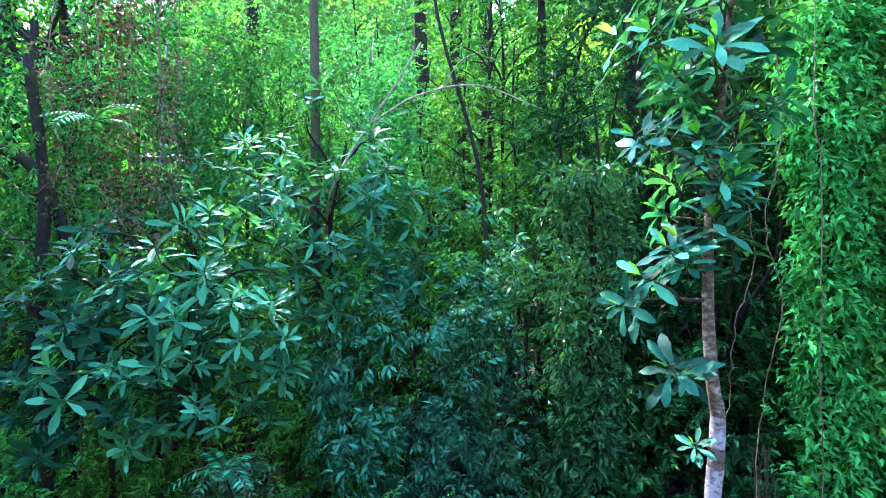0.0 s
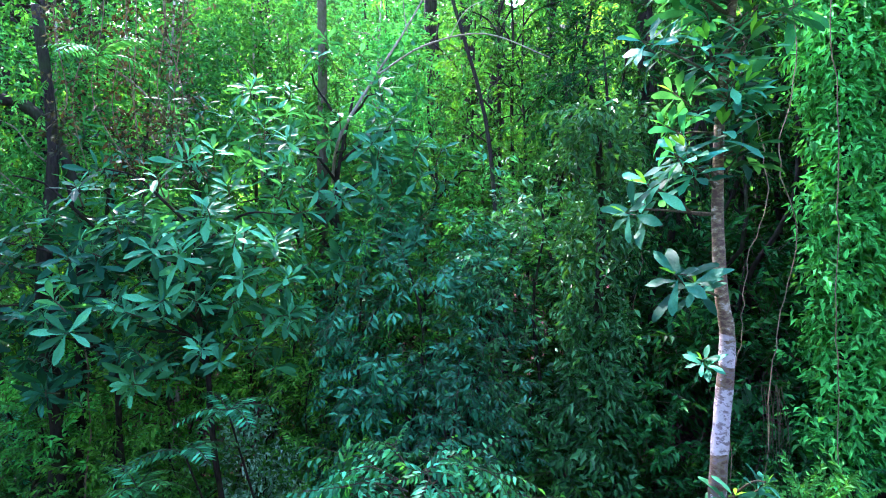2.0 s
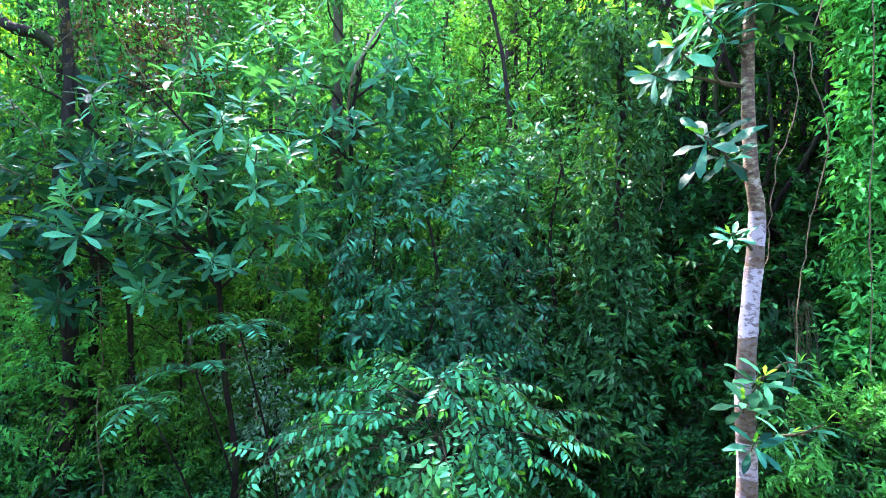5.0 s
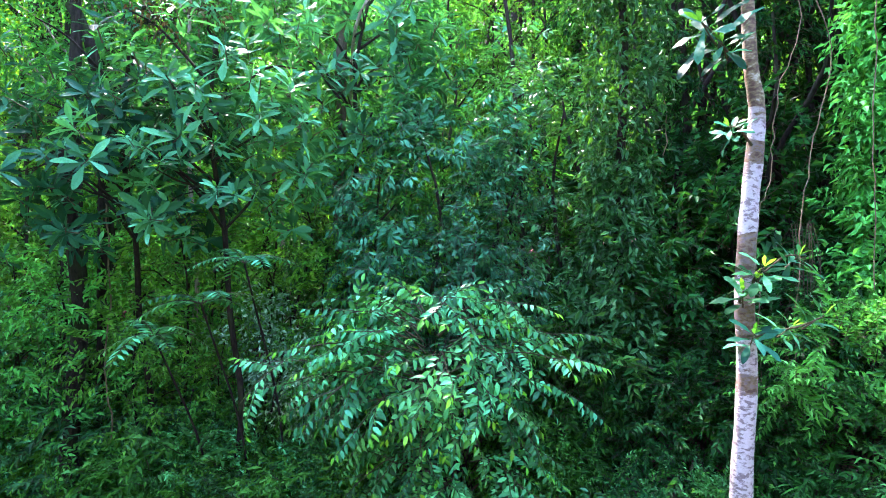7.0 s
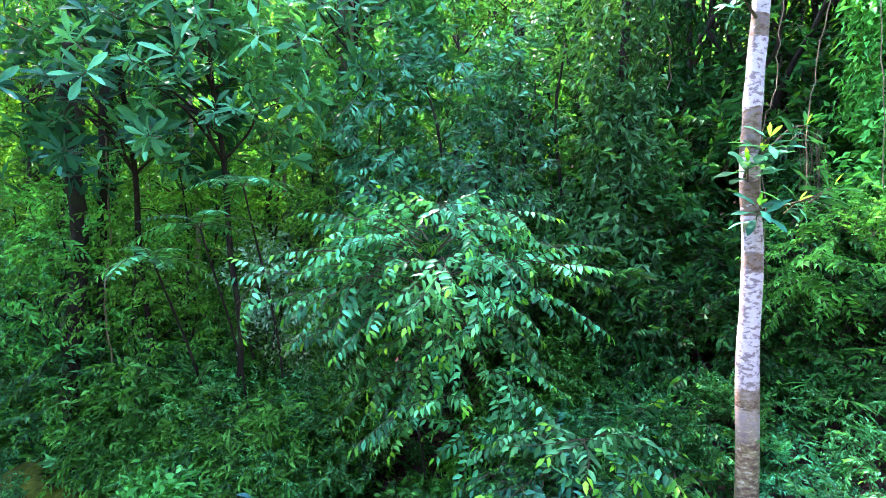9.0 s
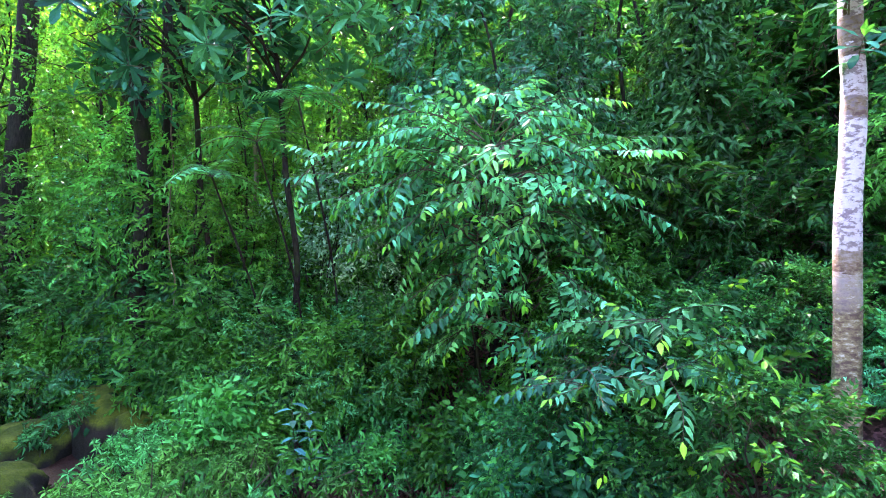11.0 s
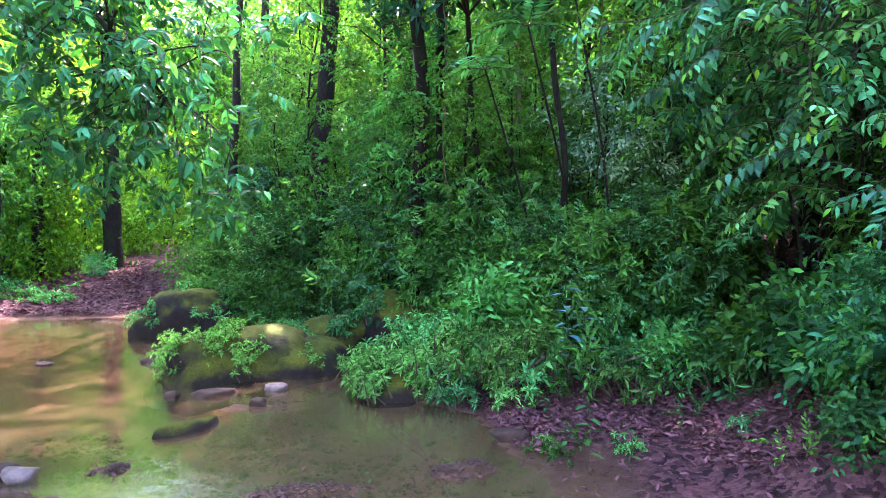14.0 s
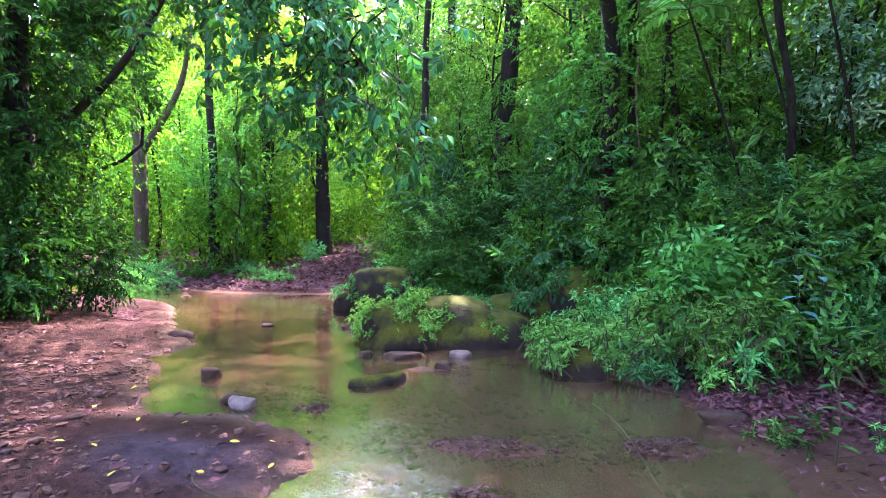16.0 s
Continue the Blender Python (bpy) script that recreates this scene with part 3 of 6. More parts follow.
cover = np.zeros((*X.shape, 4), np.float32)
cover[..., 0] = 1 - ease(D, 0.0, 0.35)
cover[..., 0] = np.maximum(cover[..., 0], ease(X, -2.4, -1.9) * (1 - ease(D, 0.4, 0.9)) * (1 - ease(Y, 5.6, 6.2)))
cover[..., 1] = ease(D, 0.35, 0.9) * (1 - 0.8 * onleft)
track = np.exp(-(((X + 15.6) * 0.34 + (Y - 8.4) * 0.94) / 0.45) ** 2) * ease(-X, 15.2, 16.5)
cover[..., 1] *= 1 - track
cover[..., 2] = onleft * ease(uneven(np.stack([X * 0.7, Y * 0.7, 0 * X], -1), 11), -0.3, 0.6) * ease(D, -0.3, 0.3)
cover[..., 3] = 1
mud = np.exp(-((((X + 4.55) * 0.8 + (Y - 1.75) * 0.6) / 0.75) ** 2 + ((-(X + 4.55) * 0.6 + (Y - 1.75) * 0.8) / 0.42) ** 2) ** 2) * ease(uneven(np.stack([X * 2.5, Y * 2.5, 0 * X], -1), 12), -1.1, 0.1)
ground.data.attributes.new("mud", "FLOAT", "POINT").data.foreach_set("value", mud.ravel().astype(np.float32))
ground.data.color_attributes.new("cover", "FLOAT_COLOR", "POINT").data.foreach_set("color", cover.ravel())

wx, wy = spaced(-22, 2, 0.25, 30, 6), spaced(0, 8, 0.25, 18, 6)
WX, WY = np.meshgrid(wx, wy, indexing="ij")
idx = np.arange(WX.size).reshape(WX.shape)
quads = np.stack([idx[:-1, :-1], idx[1:, :-1], idx[1:, 1:], idx[:-1, 1:]], -1).reshape(-1, 4)
wtri = np.concatenate([quads[:, [0, 1, 2]], quads[:, [0, 2, 3]]])
WZ = 0.004 * np.sin(WX * 3.1 + WY * 1.3) * np.sin(WY * 2.7 - WX)
water = new("water", mesh("water", (np.stack([WX, WY, WZ], -1).reshape(-1, 3), wtri, np.zeros(len(wtri))), [WATER], True))
water.visible_shadow = False
tagged(water, "shallow murky olive-brown stream water with small ripples", "water", kind="structure")


# ---- plants ----
def leafy(name, mats_key, young="vine"):
    return [LEAF[mats_key], LEAF[young], TWIG]


def trunk_line(base, top, bend, rng, n=6):
    t = np.linspace(0, 1, n)[:, None]
    line = np.asarray(base) * (1 - t) + np.asarray(top) * t
    off = rng.normal(size=(n, 3)) * bend
    off[0] = off[-1] = 0
    off[:, 2] = 0
    return glide(line + off, 4)


def tree(name, seed, height, dia, crown_c, crown_r, n_clumps, each, spray, leafkey, label, bark=None, bend=0.12, lean=(0, 0), limbs=9, spread=0.35, size=(0.8, 1.3), low=-0.5, inner=0.45, up=0.25, face=0.8):
    """A tree at the origin: tapered trunk, limbs, uneven crown."""
    rng = np.random.default_rng(seed)
    root = thing(name, (0, 0, 0), label, "tree")
    line = trunk_line((0, 0, -0.3), (lean[0], lean[1], height), bend, rng, 7)
    part("trunk", mesh("trunk", tube(line, [dia * 0.72, dia * 0.5, dia * 0.44, dia * 0.36, dia * 0.2], 10, 0, 0.04, seed), [bark or BARK], True), root)
    c = np.array(crown_c) + [lean[0], lean[1], 0]
    places, outs = clumps(rng, c, crown_r, n_clumps, inner, seed, low)
    for k in range(limbs):
        b = places[k * len(places) // max(limbs, 1)]
        s = np.clip((b[2] - 0.35 * np.hypot(b[0] - c[0], b[1] - c[1])) / height, 0.25, 0.97)
        a = line[int(s * (len(line) - 1))]
        part("limb", mesh("limb", limb_to(rng, a, b, dia * 0.14 + 0.012), [bark or BARK], True), root)
    part("crown", mesh("crown", clad(rng, places, outs, SPRAY[spray], each, spread, size, up, face=face), leafy(name, leafkey)), root)
    return root


def shrub(name, seed, crown_c, crown_r, n_clumps, each, spray, leafkey, label, stems=5, spread=0.16, size=(0.8, 1.2), up=0.2, wild=0.5, low=-0.75, inner=0.5, stem_r=0.018, category="shrub", behind=0.0):
    rng = np.random.default_rng(seed)
    root = thing(name, (0, 0, 0), label, category)
    places, outs = clumps(rng, crown_c, crown_r, n_clumps, inner, seed, low)
    for k in range(stems):
        b = places[k * len(places) // stems]
        a = (rng.normal() * 0.10, rng.normal() * 0.10 + behind, -0.15 + behind * 0.3)
        part("stem", mesh("stem", limb_to(rng, a, b, stem_r, 5, 0.15), [BARK], True), root)
    part("foliage", mesh("foliage", clad(rng, places, outs, SPRAY[spray], each, spread, size, up, wild), leafy(name, leafkey)), root)
    return root


def put_at(root, x, y, z=None, turn=0.0, size=1.0, sink=0.05):
    root.location = (x, y, (zat(x, y) - sink) if z is None else z)
    root.rotation_euler = (0, 0, radians(turn))
    root.scale = (size, size, size)
    return root


def again(root, x, y, turn, size, z=None, sink=0.05):
    ob = copy_thing(root, pose(x, y, (zat(x, y) - sink) if z is None else z, 0, 0, turn))
    ob.scale = (size, size, size)
    return ob


# -- the white-trunked tree with paddle leaves
def white_tree():
    rng = np.random.default_rng(3)
    bx, by = 2.40, 5.08
    bz = zat(bx, by)
    root = thing("white_barked_tree", (bx, by, bz), "slender tree with white lichen-ringed bark and paddle leaves", "tree")
    line = np.array([(2.38, 5.08, bz - 0.3), (2.39, 5.08, 1.6), (2.42, 5.08, 2.6), (2.42, 5.07, 3.5), (2.47, 5.08, 4.4), (2.45, 5.09, 5.1), (2.49, 5.08, 5.9),
                     (2.54, 5.08, 6.45), (2.545, 5.08, 6.75), (2.50, 5.08, 7.05), (2.47, 5.08, 7.6), (2.47, 5.08, 8.1), (2.50, 5.09, 8.7), (2.57, 5.1, 9.3),
                     (2.66, 5.1, 10.0), (2.74, 5.1, 10.8), (2.85, 5.1, 11.8)]) - (bx, by, bz)
    part("trunk", mesh("trunk", tube(glide(line, 4), [0.145, 0.096, 0.086, 0.077, 0.070, 0.060, 0.050, 0.044, 0.036, 0.025], 14, 0, 0.025, 4), [WHITE_BARK], True), root)
    spots = ([(1.90, 4.62, 7.28, 7.05, 1.0), (1.74, 4.8, 8.05, 7.8, 1.0), (1.52, 4.7, 7.80, 7.8, 0.9), (1.95, 4.75, 8.30, 8.0, 1.0), (2.10, 4.9, 8.38, 8.1, 1.0), (2.40, 4.85, 8.55, 8.3, 1.05), (2.78, 5.1, 8.44, 8.2, 1.0), (2.78, 5.0, 8.85, 8.6, 1.05), (2.50, 4.85, 8.95, 8.7, 1.0), (2.30, 4.9, 9.30, 9.0, 1.1), (1.70, 4.8, 9.28, 8.9, 1.0), (2.62, 4.8, 9.30, 9.1, 1.1), (1.60, 5.0, 10.25, 9.6, 1.15), (1.85, 4.8, 10.2, 9.7, 1.1), (2.15, 5.0, 9.92, 9.6, 1.1), (2.40, 4.8, 10.0, 9.8, 1.1)]
    + [(2.95, 5.2, 10.3, 9.9, 1.15), (3.28, 5.2, 9.75, 9.3, 1.1), (3.05, 5.0, 10.45, 10.2, 1.1), (2.5, 4.9, 10.6, 10.4, 1.1), (1.9, 5.2, 10.8, 10.3, 1.2), (2.8, 5.0, 9.65, 9.5, 1.0), (2.24, 4.9, 6.52, 6.35, 0.55), (2.33, 4.86, 5.15, 5.0, 0.75), (2.50, 4.86, 5.35, 5.1, 0.75), (2.42, 4.86, 4.80, 4.7, 0.7), (2.80, 4.9, 5.45, 5.2, 0.6), (3.0, 4.9, 4.95, 4.7, 0.8), (2.2, 5.4, 9.0, 8.8, 1.0), (2.9, 5.5, 9.2, 8.9, 1.0), (2.4, 5.6, 10.0, 9.6, 1.1)])
    for k in range(14):
        a, z = k * 2.4, 8.3 + 3.2 * k / 14
        r = rng.uniform(0.22, 0.55) * (1 + 0.35 * (z - 8))
        spots.append((2.5 + 0.08 * (z - 8) + r * math.cos(a), 5.08 + r * math.sin(a) * 0.8, z + 0.15, z, rng.uniform(0.8, 1.05)))
    for k, (x, y, z, at, s) in enumerate(spots):
        tip = np.array((x - bx, y - by, z - bz))
        foot = np.array([np.interp(at, line[:, 2] + bz, line[:, j]) for j in range(3)])
        foot[2] = at - bz
        branch = part("branch", mesh("branch", limb_to(rng, foot, tip, 0.016, 5, 0.1), [TWIG], True), root)
        d = unit(tip - foot + [0, -0.05, 0.2])[None]
        bit = scatter(SPRAY["rosette"][k % 4], [tip], frames(d, (0.1, 0.2, 1)), s)
        bit2 = scatter(SPRAY["rosette"][(k + 1) % 4], [foot * 0.4 + tip * 0.6], frames(d + [[0, -0.3, 0.3]], (0.3, 0, 1)), s * 0.75)
        part("leaf_rosette", mesh("leaf_rosette", join([bit, bit2] if k % 3 == 0 else [bit]), leafy("", "big", "young"), True), branch)
    return root


white_tree()

# -- hero bushes on the bank
def arching_bush(name, seed, place, reach, tall, n, size, key, label, tilt=0.0):
    """A bush of arching branches in tiers, each hung with two-ranked drooping leaves."""
    rng = np.random.default_rng(seed)
    root = thing(name, place, label, "shrub")
    ground = np.array([0.0, tilt, zat(place[0], place[1] + tilt) - place[2] - 0.1])
    for k in range(7):
        top = np.array([rng.normal() * 0.35, rng.normal() * 0.2, rng.uniform(-0.2, 0.5) * tall])
        part("stem", mesh("stem", limb_to(rng, ground + rng.normal(size=3) * [0.12, 0.1, 0], top, 0.02, 6, 0.1), [BARK], True), root)
    for k in range(n):
        a = k * 2.39996 + rng.normal() * 0.2
        h = 1 - 2 * (k + 0.5) / n
        out = np.array([math.cos(a) * reach[0], math.sin(a) * reach[1], 0]) * math.sqrt(max(0.12, 1 - 0.8 * h * h)) * rng.uniform(0.75, 1.12)
        start = np.array([out[0] * 0.15, out[1] * 0.15, h * tall * 0.75])
        crest = start + out * 0.55 + [0, 0, tall * rng.uniform(0.15, 0.35)]
        end = start + out + [0, 0, tall * rng.uniform(-0.12, 0.3)]
        line = glide([start, crest, end], 6)
        branch = part("branch", mesh("branch", tube(line, [0.011, 0.004], 5), [TWIG], True), root)
        way = unit(np.gradient(line, axis=0))
        side = np.cross(way, (0, 0, 1))
        bits = []
        for j, t in enumerate((0.22, 0.36, 0.5, 0.62, 0.74, 0.86, 0.97)):
            i = int(t * (len(line) - 1))
            turn = (1 if j % 2 else -1) * rng.uniform(0.5, 1.5) if t < 0.95 else 0
            d = way[i] + side[i] * turn + [0, 0, rng.normal() * 0.25 + 0.1]
            bits.append(scatter(SPRAY["arch"][int(rng.integers(0, 4))], [line[i]], frames(d[None], unit(out) * 0.8 + [0, 0, 1] + rng.normal(size=3) * 0.25), size * rng.uniform(0.75, 1.15)))
        part("branch_leaves", mesh("branch_leaves", join(bits), leafy("", key, "young")), branch)
    return root


arching_bush("pinnate_bush", 11, (-0.4, 6.8, 4.0), (1.45, 0.95), 1.0, 54, 0.95, "bush", "arching bush with feathered green leaves and lime young tips", 0.9)
arching_bush("pinnate_bush", 14, (-0.05, 6.9, 2.75), (1.1, 0.8), 0.9, 28, 0.9, "bush", "shaded lower growth of an arching bush", 0.6)
arc = glide([(-0.9, 6.6, 4.2), (-1.5, 6.2, 4.45), (-2.0, 5.85, 4.25), (-2.3, 5.65, 3.9)], 5)
long_branch = thing("arching_branch", tuple(arc[0]), "long arching branch with two ranks of drooping leaves", "branch")
part("stem", mesh("stem", tube(arc - arc[0], [0.012, 0.004], 5), [TWIG], True), long_branch)
rng = np.random.default_rng(19)
bits = [scatter(SPRAY["arch"][k % 4], [arc[i] - arc[0]], frames((arc[min(i + 1, len(arc) - 1)] - arc[i - 1] + np.array([0, 0.1, 0]) * (-1) ** k + rng.normal(size=3) * 0.1)[None], (-0.3, -0.5, 1)), 0.75) for k, i in enumerate(range(2, len(arc), 2))]
part("branch_leaves", mesh("branch_leaves", join(bits), leafy("", "bush", "young")), long_branch)
tip = thing("tall_shoot", (-1.25, 6.45, 4.95), "upright feathered shoot standing above the bush", "shoot")
rng = np.random.default_rng(2)
part("shoot_leaves", mesh("shoot_leaves", join([scatter(SPRAY["pinnate"][1], [(0, 0, -0.55)], frames(np.array([[0.05, -0.1, 1.0]]), (0, -1, 0.2)), 0.9)]), leafy("", "mid")), tip)
arching_bush("lime_tipped_bush", 12, (1.2, 5.8, 1.95), (1.15, 0.85), 0.8, 42, 0.9, "big", "low bush with broad pointed leaves and lime young tips", 0.4)
arching_bush("lime_tipped_bush", 15, (1.25, 5.75, 1.2), (1.1, 0.75), 0.6, 34, 0.85, "big", "low spreading bush with pointed leaves at the bank's foot", 0.3)

# -- dense small-leaved trees behind, one coloured dark for shade, one bluish
gloom = shrub("shaded_small_tree", 23, (0, 0, 4.2), (1.9, 1.4, 3.0), 84, 5, "lance_far", "deep", "small tree with hanging narrow leaves, coloured dark for deep shade", 9, 0.2, (0.7, 1.1), -0.1, 0.5, -0.9, 0.55, 0.05, "tree")
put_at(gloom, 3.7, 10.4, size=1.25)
blue = shrub("small_leaved_tree", 21, (0, 0, 4.2), (1.9, 1.4, 3.0), 150, 6, "fan", "blue", "dense small tree with hanging bluish lance leaves", 9, 0.2, (0.75, 1.15), 0.0, 0.7, -0.9, 0.6, 0.05, "tree")
put_at(blue, -0.55, 9.3)
lance = shrub("pointed_leaved_tree", 22, (0, 0, 3.7), (1.25, 1.1, 2.4), 100, 6, "fan", "blue", "small tree with clustered bluish pointed leaves", 8, 0.2, (0.55, 0.95), 0.1, 0.5, -0.9, 0.55, 0.05, "tree")
put_at(lance, 1.35, 9.0)
again(lance, 0.1, 8.2, 120, 0.85)

# -- left thicket of paddle-leaved trees
pad = tree("paddle_leaved_tree", 31, 7.8, 0.10, (0, 0, 6.4), (1.75, 1.3, 2.4), 78, 2, "rosette_mid", "big", "tree with rosettes of long bluish paddle leaves", None, 0.1, (0.2, -1.4), 14, 0.3, (0.65, 1.15), -0.68, 0.35, 1.1, 0.15)
put_at(pad, -3.7, 9.0)
for x, y, a, s in ((-5.4, 9.2, 12, 1.03), (-2.6, 11.2, 25, 1.12)):
    again(pad, x, y, a, s)

# -- general undergrowth, from a few kinds
kinds = {
    "small": shrub("small_leaved_shrub", 41, (0, 0, 0.95), (1.0, 1.0, 0.95), 40, 6, "leaflet", "mid", "dark green small-leaved shrub", 5, 0.16),
    "broad": shrub("broad_leaved_shrub", 46, (0, 0, 0.9), (0.95, 0.95, 0.9), 34, 6, "broad", "mid", "shrub with broad mid-green leaves", 5, 0.14, (0.5, 0.95)),
    "feather": shrub("feather_leaved_shrub", 47, (0, 0, 0.95), (1.0, 1.0, 0.95), 32, 5, "feather", "bush", "shrub with feathered fresh green leaves", 5, 0.13, (0.6, 1.0)),
    "lance": shrub("lance_leaved_shrub", 42, (0, 0, 0.9), (0.95, 0.95, 0.9), 44, 6, "lance", "mid", "shrub with glossy drooping lance leaves", 5, 0.16),
    "blue": shrub("bluish_shrub", 43, (0, 0, 0.9), (1.0, 1.0, 0.9), 44, 5, "lance_far", "blue", "bluish-green shrub with narrow leaves", 5, 0.18),
    "fresh": shrub("fresh_green_shrub", 44, (0, 0, 0.7), (0.8, 0.8, 0.7), 34, 5, "lance", "bush", "fresh green broad-leaved shrub", 4, 0.14),
    # same growth as small, with shade put into the leaf colour
    "dark": shrub("shaded_shrub", 48, (0, 0, 0.95), (1.0, 1.0, 0.95), 46, 5, "small", "deep", "small-leaved shrub, its leaves coloured dark for shade", 5, 0.16),
    "glade": shrub("sunlit_shrub", 45, (0, 0, 1.3), (1.5, 1.5, 1.3), 34, 3, "coarse", "yellow", "yellow-green shrub in the glade, sunlight put into its leaf colour", 4, 0.4, (0.7, 1.1)),
}
put_at(kinds["glade"], -24.5, 9.5)
put_at(kinds["small"], -3.6, 8.8, size=0.8), put_at(kinds["lance"], 1.6, 7.0, size=0.7), put_at(kinds["blue"], -2.4, 8.8, size=0.8), put_at(kinds["fresh"], 1.3, 6.3, size=0.65)
rng = np.random.default_rng(77)
bank = ([("small", -4.6, 8.2, 1.0), ("blue", -5.6, 8.6, 1.1), ("feather", -3.0, 7.7, 0.5), ("small", -1.9, 7.8, 1.0), ("fresh", -1.2, 7.3, 0.7), ("small", -0.6, 7.5, 0.9), ("lance", 0.4, 7.2, 0.9), ("lance", 0.9, 7.9, 1.1), ("fresh", 2.0, 6.2, 0.55), ("fresh", 2.7, 6.0, 0.7), ("lance", 2.6, 6.8, 0.8), ("fresh", 3.3, 6.6, 0.8), ("lance", 3.3, 7.6, 0.9), ("fresh", 4.3, 7.0, 0.9), ("lance", 4.8, 7.8, 1.0), ("small", 2.5, 8.4, 1.2), ("blue", -6.9, 8.4, 1.0), ("small", -8.0, 8.6, 1.1), ("blue", -9.2, 8.6, 1.2), ("small", -10.5, 8.8, 1.1), ("blue", -11.9, 9.0, 1.2), ("small", -13.2, 9.3, 1.1), ("blue", -7.4, 9.8, 1.1), ("fresh", -9.0, 10.2, 1.5), ("blue", -10.9, 10.4, 1.1), ("fresh", -5.8, 10.0, 1.5), ("blue", -4.2, 10.4, 1.2), ("small", -2.4, 10.8, 1.6)]
    + [("blue", -0.6, 11.0, 1.7), ("small", 1.3, 11.2, 1.8), ("blue", 3.4, 10.6, 1.7), ("small", 5.2, 9.6, 1.5), ("lance", 6.2, 8.2, 1.2), ("blue", 6.8, 10.6, 1.7), ("fresh", 5.4, 6.6, 0.9), ("fresh", 3.6, 5.6, 0.6), ("lance", 5.0, 5.8, 0.9), ("blue", -12.8, 11.0, 1.5), ("small", -14.6, 10.6, 1.3), ("lance", -0.4, 7.1, 0.9), ("small", -1.1, 7.2, 1.0), ("lance", -2.2, 7.2, 0.55), ("blue", -3.9, 7.9, 0.5), ("broad", -4.9, 7.9, 0.55), ("small", -5.9, 8.3, 1.0), ("small", -6.6, 7.9, 0.9), ("small", -7.6, 8.0, 0.9), ("lance", -8.6, 8.1, 0.9), ("small", -9.8, 8.1, 0.9), ("lance", -11.2, 8.2, 0.9), ("small", -12.5, 8.5, 1.0), ("small", -4.4, 8.4, 1.1), ("lance", -3.2, 8.4, 1.1), ("small", -5.6, 8.9, 1.1), ("small", -2.0, 8.7, 1.4), ("small", 0.9, 7.2, 0.9)]
    + [("lance", 1.7, 8.3, 1.2), ("small", 3.9, 8.6, 1.3), ("small", 2.3, 7.5, 0.8), ("fresh", 1.0, 5.6, 0.7), ("fresh", 1.7, 5.7, 0.55), ("fresh", 0.2, 5.5, 0.55), ("lance", 4.1, 6.0, 0.8), ("fresh", 2.9, 5.3, 0.5), ("fresh", 1.7, 4.6, 0.5), ("fresh", 2.1, 4.35, 0.45), ("fresh", 3.0, 4.6, 0.5), ("fresh", 1.1, 4.9, 0.5), ("fresh", 3.5, 4.9, 0.6), ("lance", 2.5, 5.7, 0.5), ("fresh", 4.2, 5.2, 0.6), ("small", -8.4, 9.2, 1.1), ("fresh", -9.9, 9.4, 1.2), ("small", -11.6, 9.9, 1.1), ("blue", -3.9, 8.6, 1.3), ("broad", -5.3, 8.9, 1.3), ("blue", -6.7, 9.1, 1.35), ("feather", -8.1, 9.3, 1.3), ("broad", -4.5, 9.6, 1.5), ("blue", -6.0, 10.2, 1.5)]
    + [("broad", -4.2, 8.6, 1.1), ("feather", -3.4, 8.7, 1.1), ("broad", -5.0, 8.8, 1.1), ("lance", -2.7, 8.8, 1.1), ("fresh", -4.7, 9.25, 1.5), ("broad", -3.2, 9.6, 1.4), ("feather", -6.6, 9.5, 1.3), ("broad", -7.6, 9.3, 1.2), ("lance", -5.4, 9.4, 1.3), ("broad", -2.1, 8.6, 1.1), ("feather", -1.6, 8.3, 1.0)])
put_at(kinds["dark"], -11.4, 0.1), put_at(kinds["broad"], -3.9, 9.3), put_at(kinds["feather"], -8.6, 9.7)
for i, (k, x, y, s) in enumerate(bank):
    if (-5.6 < x < -0.9 and 6.9 < y < 8.2) or (-9.2 < x < -5.6 and y < 9.15):
        continue
    k = ("broad", "feather", "small")[i % 3] if k == "small" and x < 0 else k
    # shrubs where shade falls take the darker-coloured kind
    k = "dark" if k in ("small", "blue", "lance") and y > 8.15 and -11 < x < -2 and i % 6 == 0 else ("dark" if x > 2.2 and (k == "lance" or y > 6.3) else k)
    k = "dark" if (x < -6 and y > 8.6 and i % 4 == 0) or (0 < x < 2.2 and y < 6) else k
    low = 0.4 if y < 8.7 and -9.7 < x < -4.7 else (0.55 if y < 8.25 and -4.7 < x < -2.8 else 1.0)
    if -11 < x < 0 and y < 9.7:
        s = min(s, max(0.25, (0.4 + 1.05 * (y - 6.4) - zat(x, y)) / 1.9))
    again(kinds[k], x, y, rng.uniform(0, 360), s * low * rng.uniform(0.8, 1.15))

for k, x, y, s in (("feather", -3.7, 8.45, 0.8), ("fresh", -4.5, 8.3, 0.8), ("feather", -2.9, 8.35, 0.7), ("feather", -4.1, 9.0, 0.95), ("broad", -5.2, 8.5, 0.7)):
    again(kinds[k], x, y, x * 91, s)

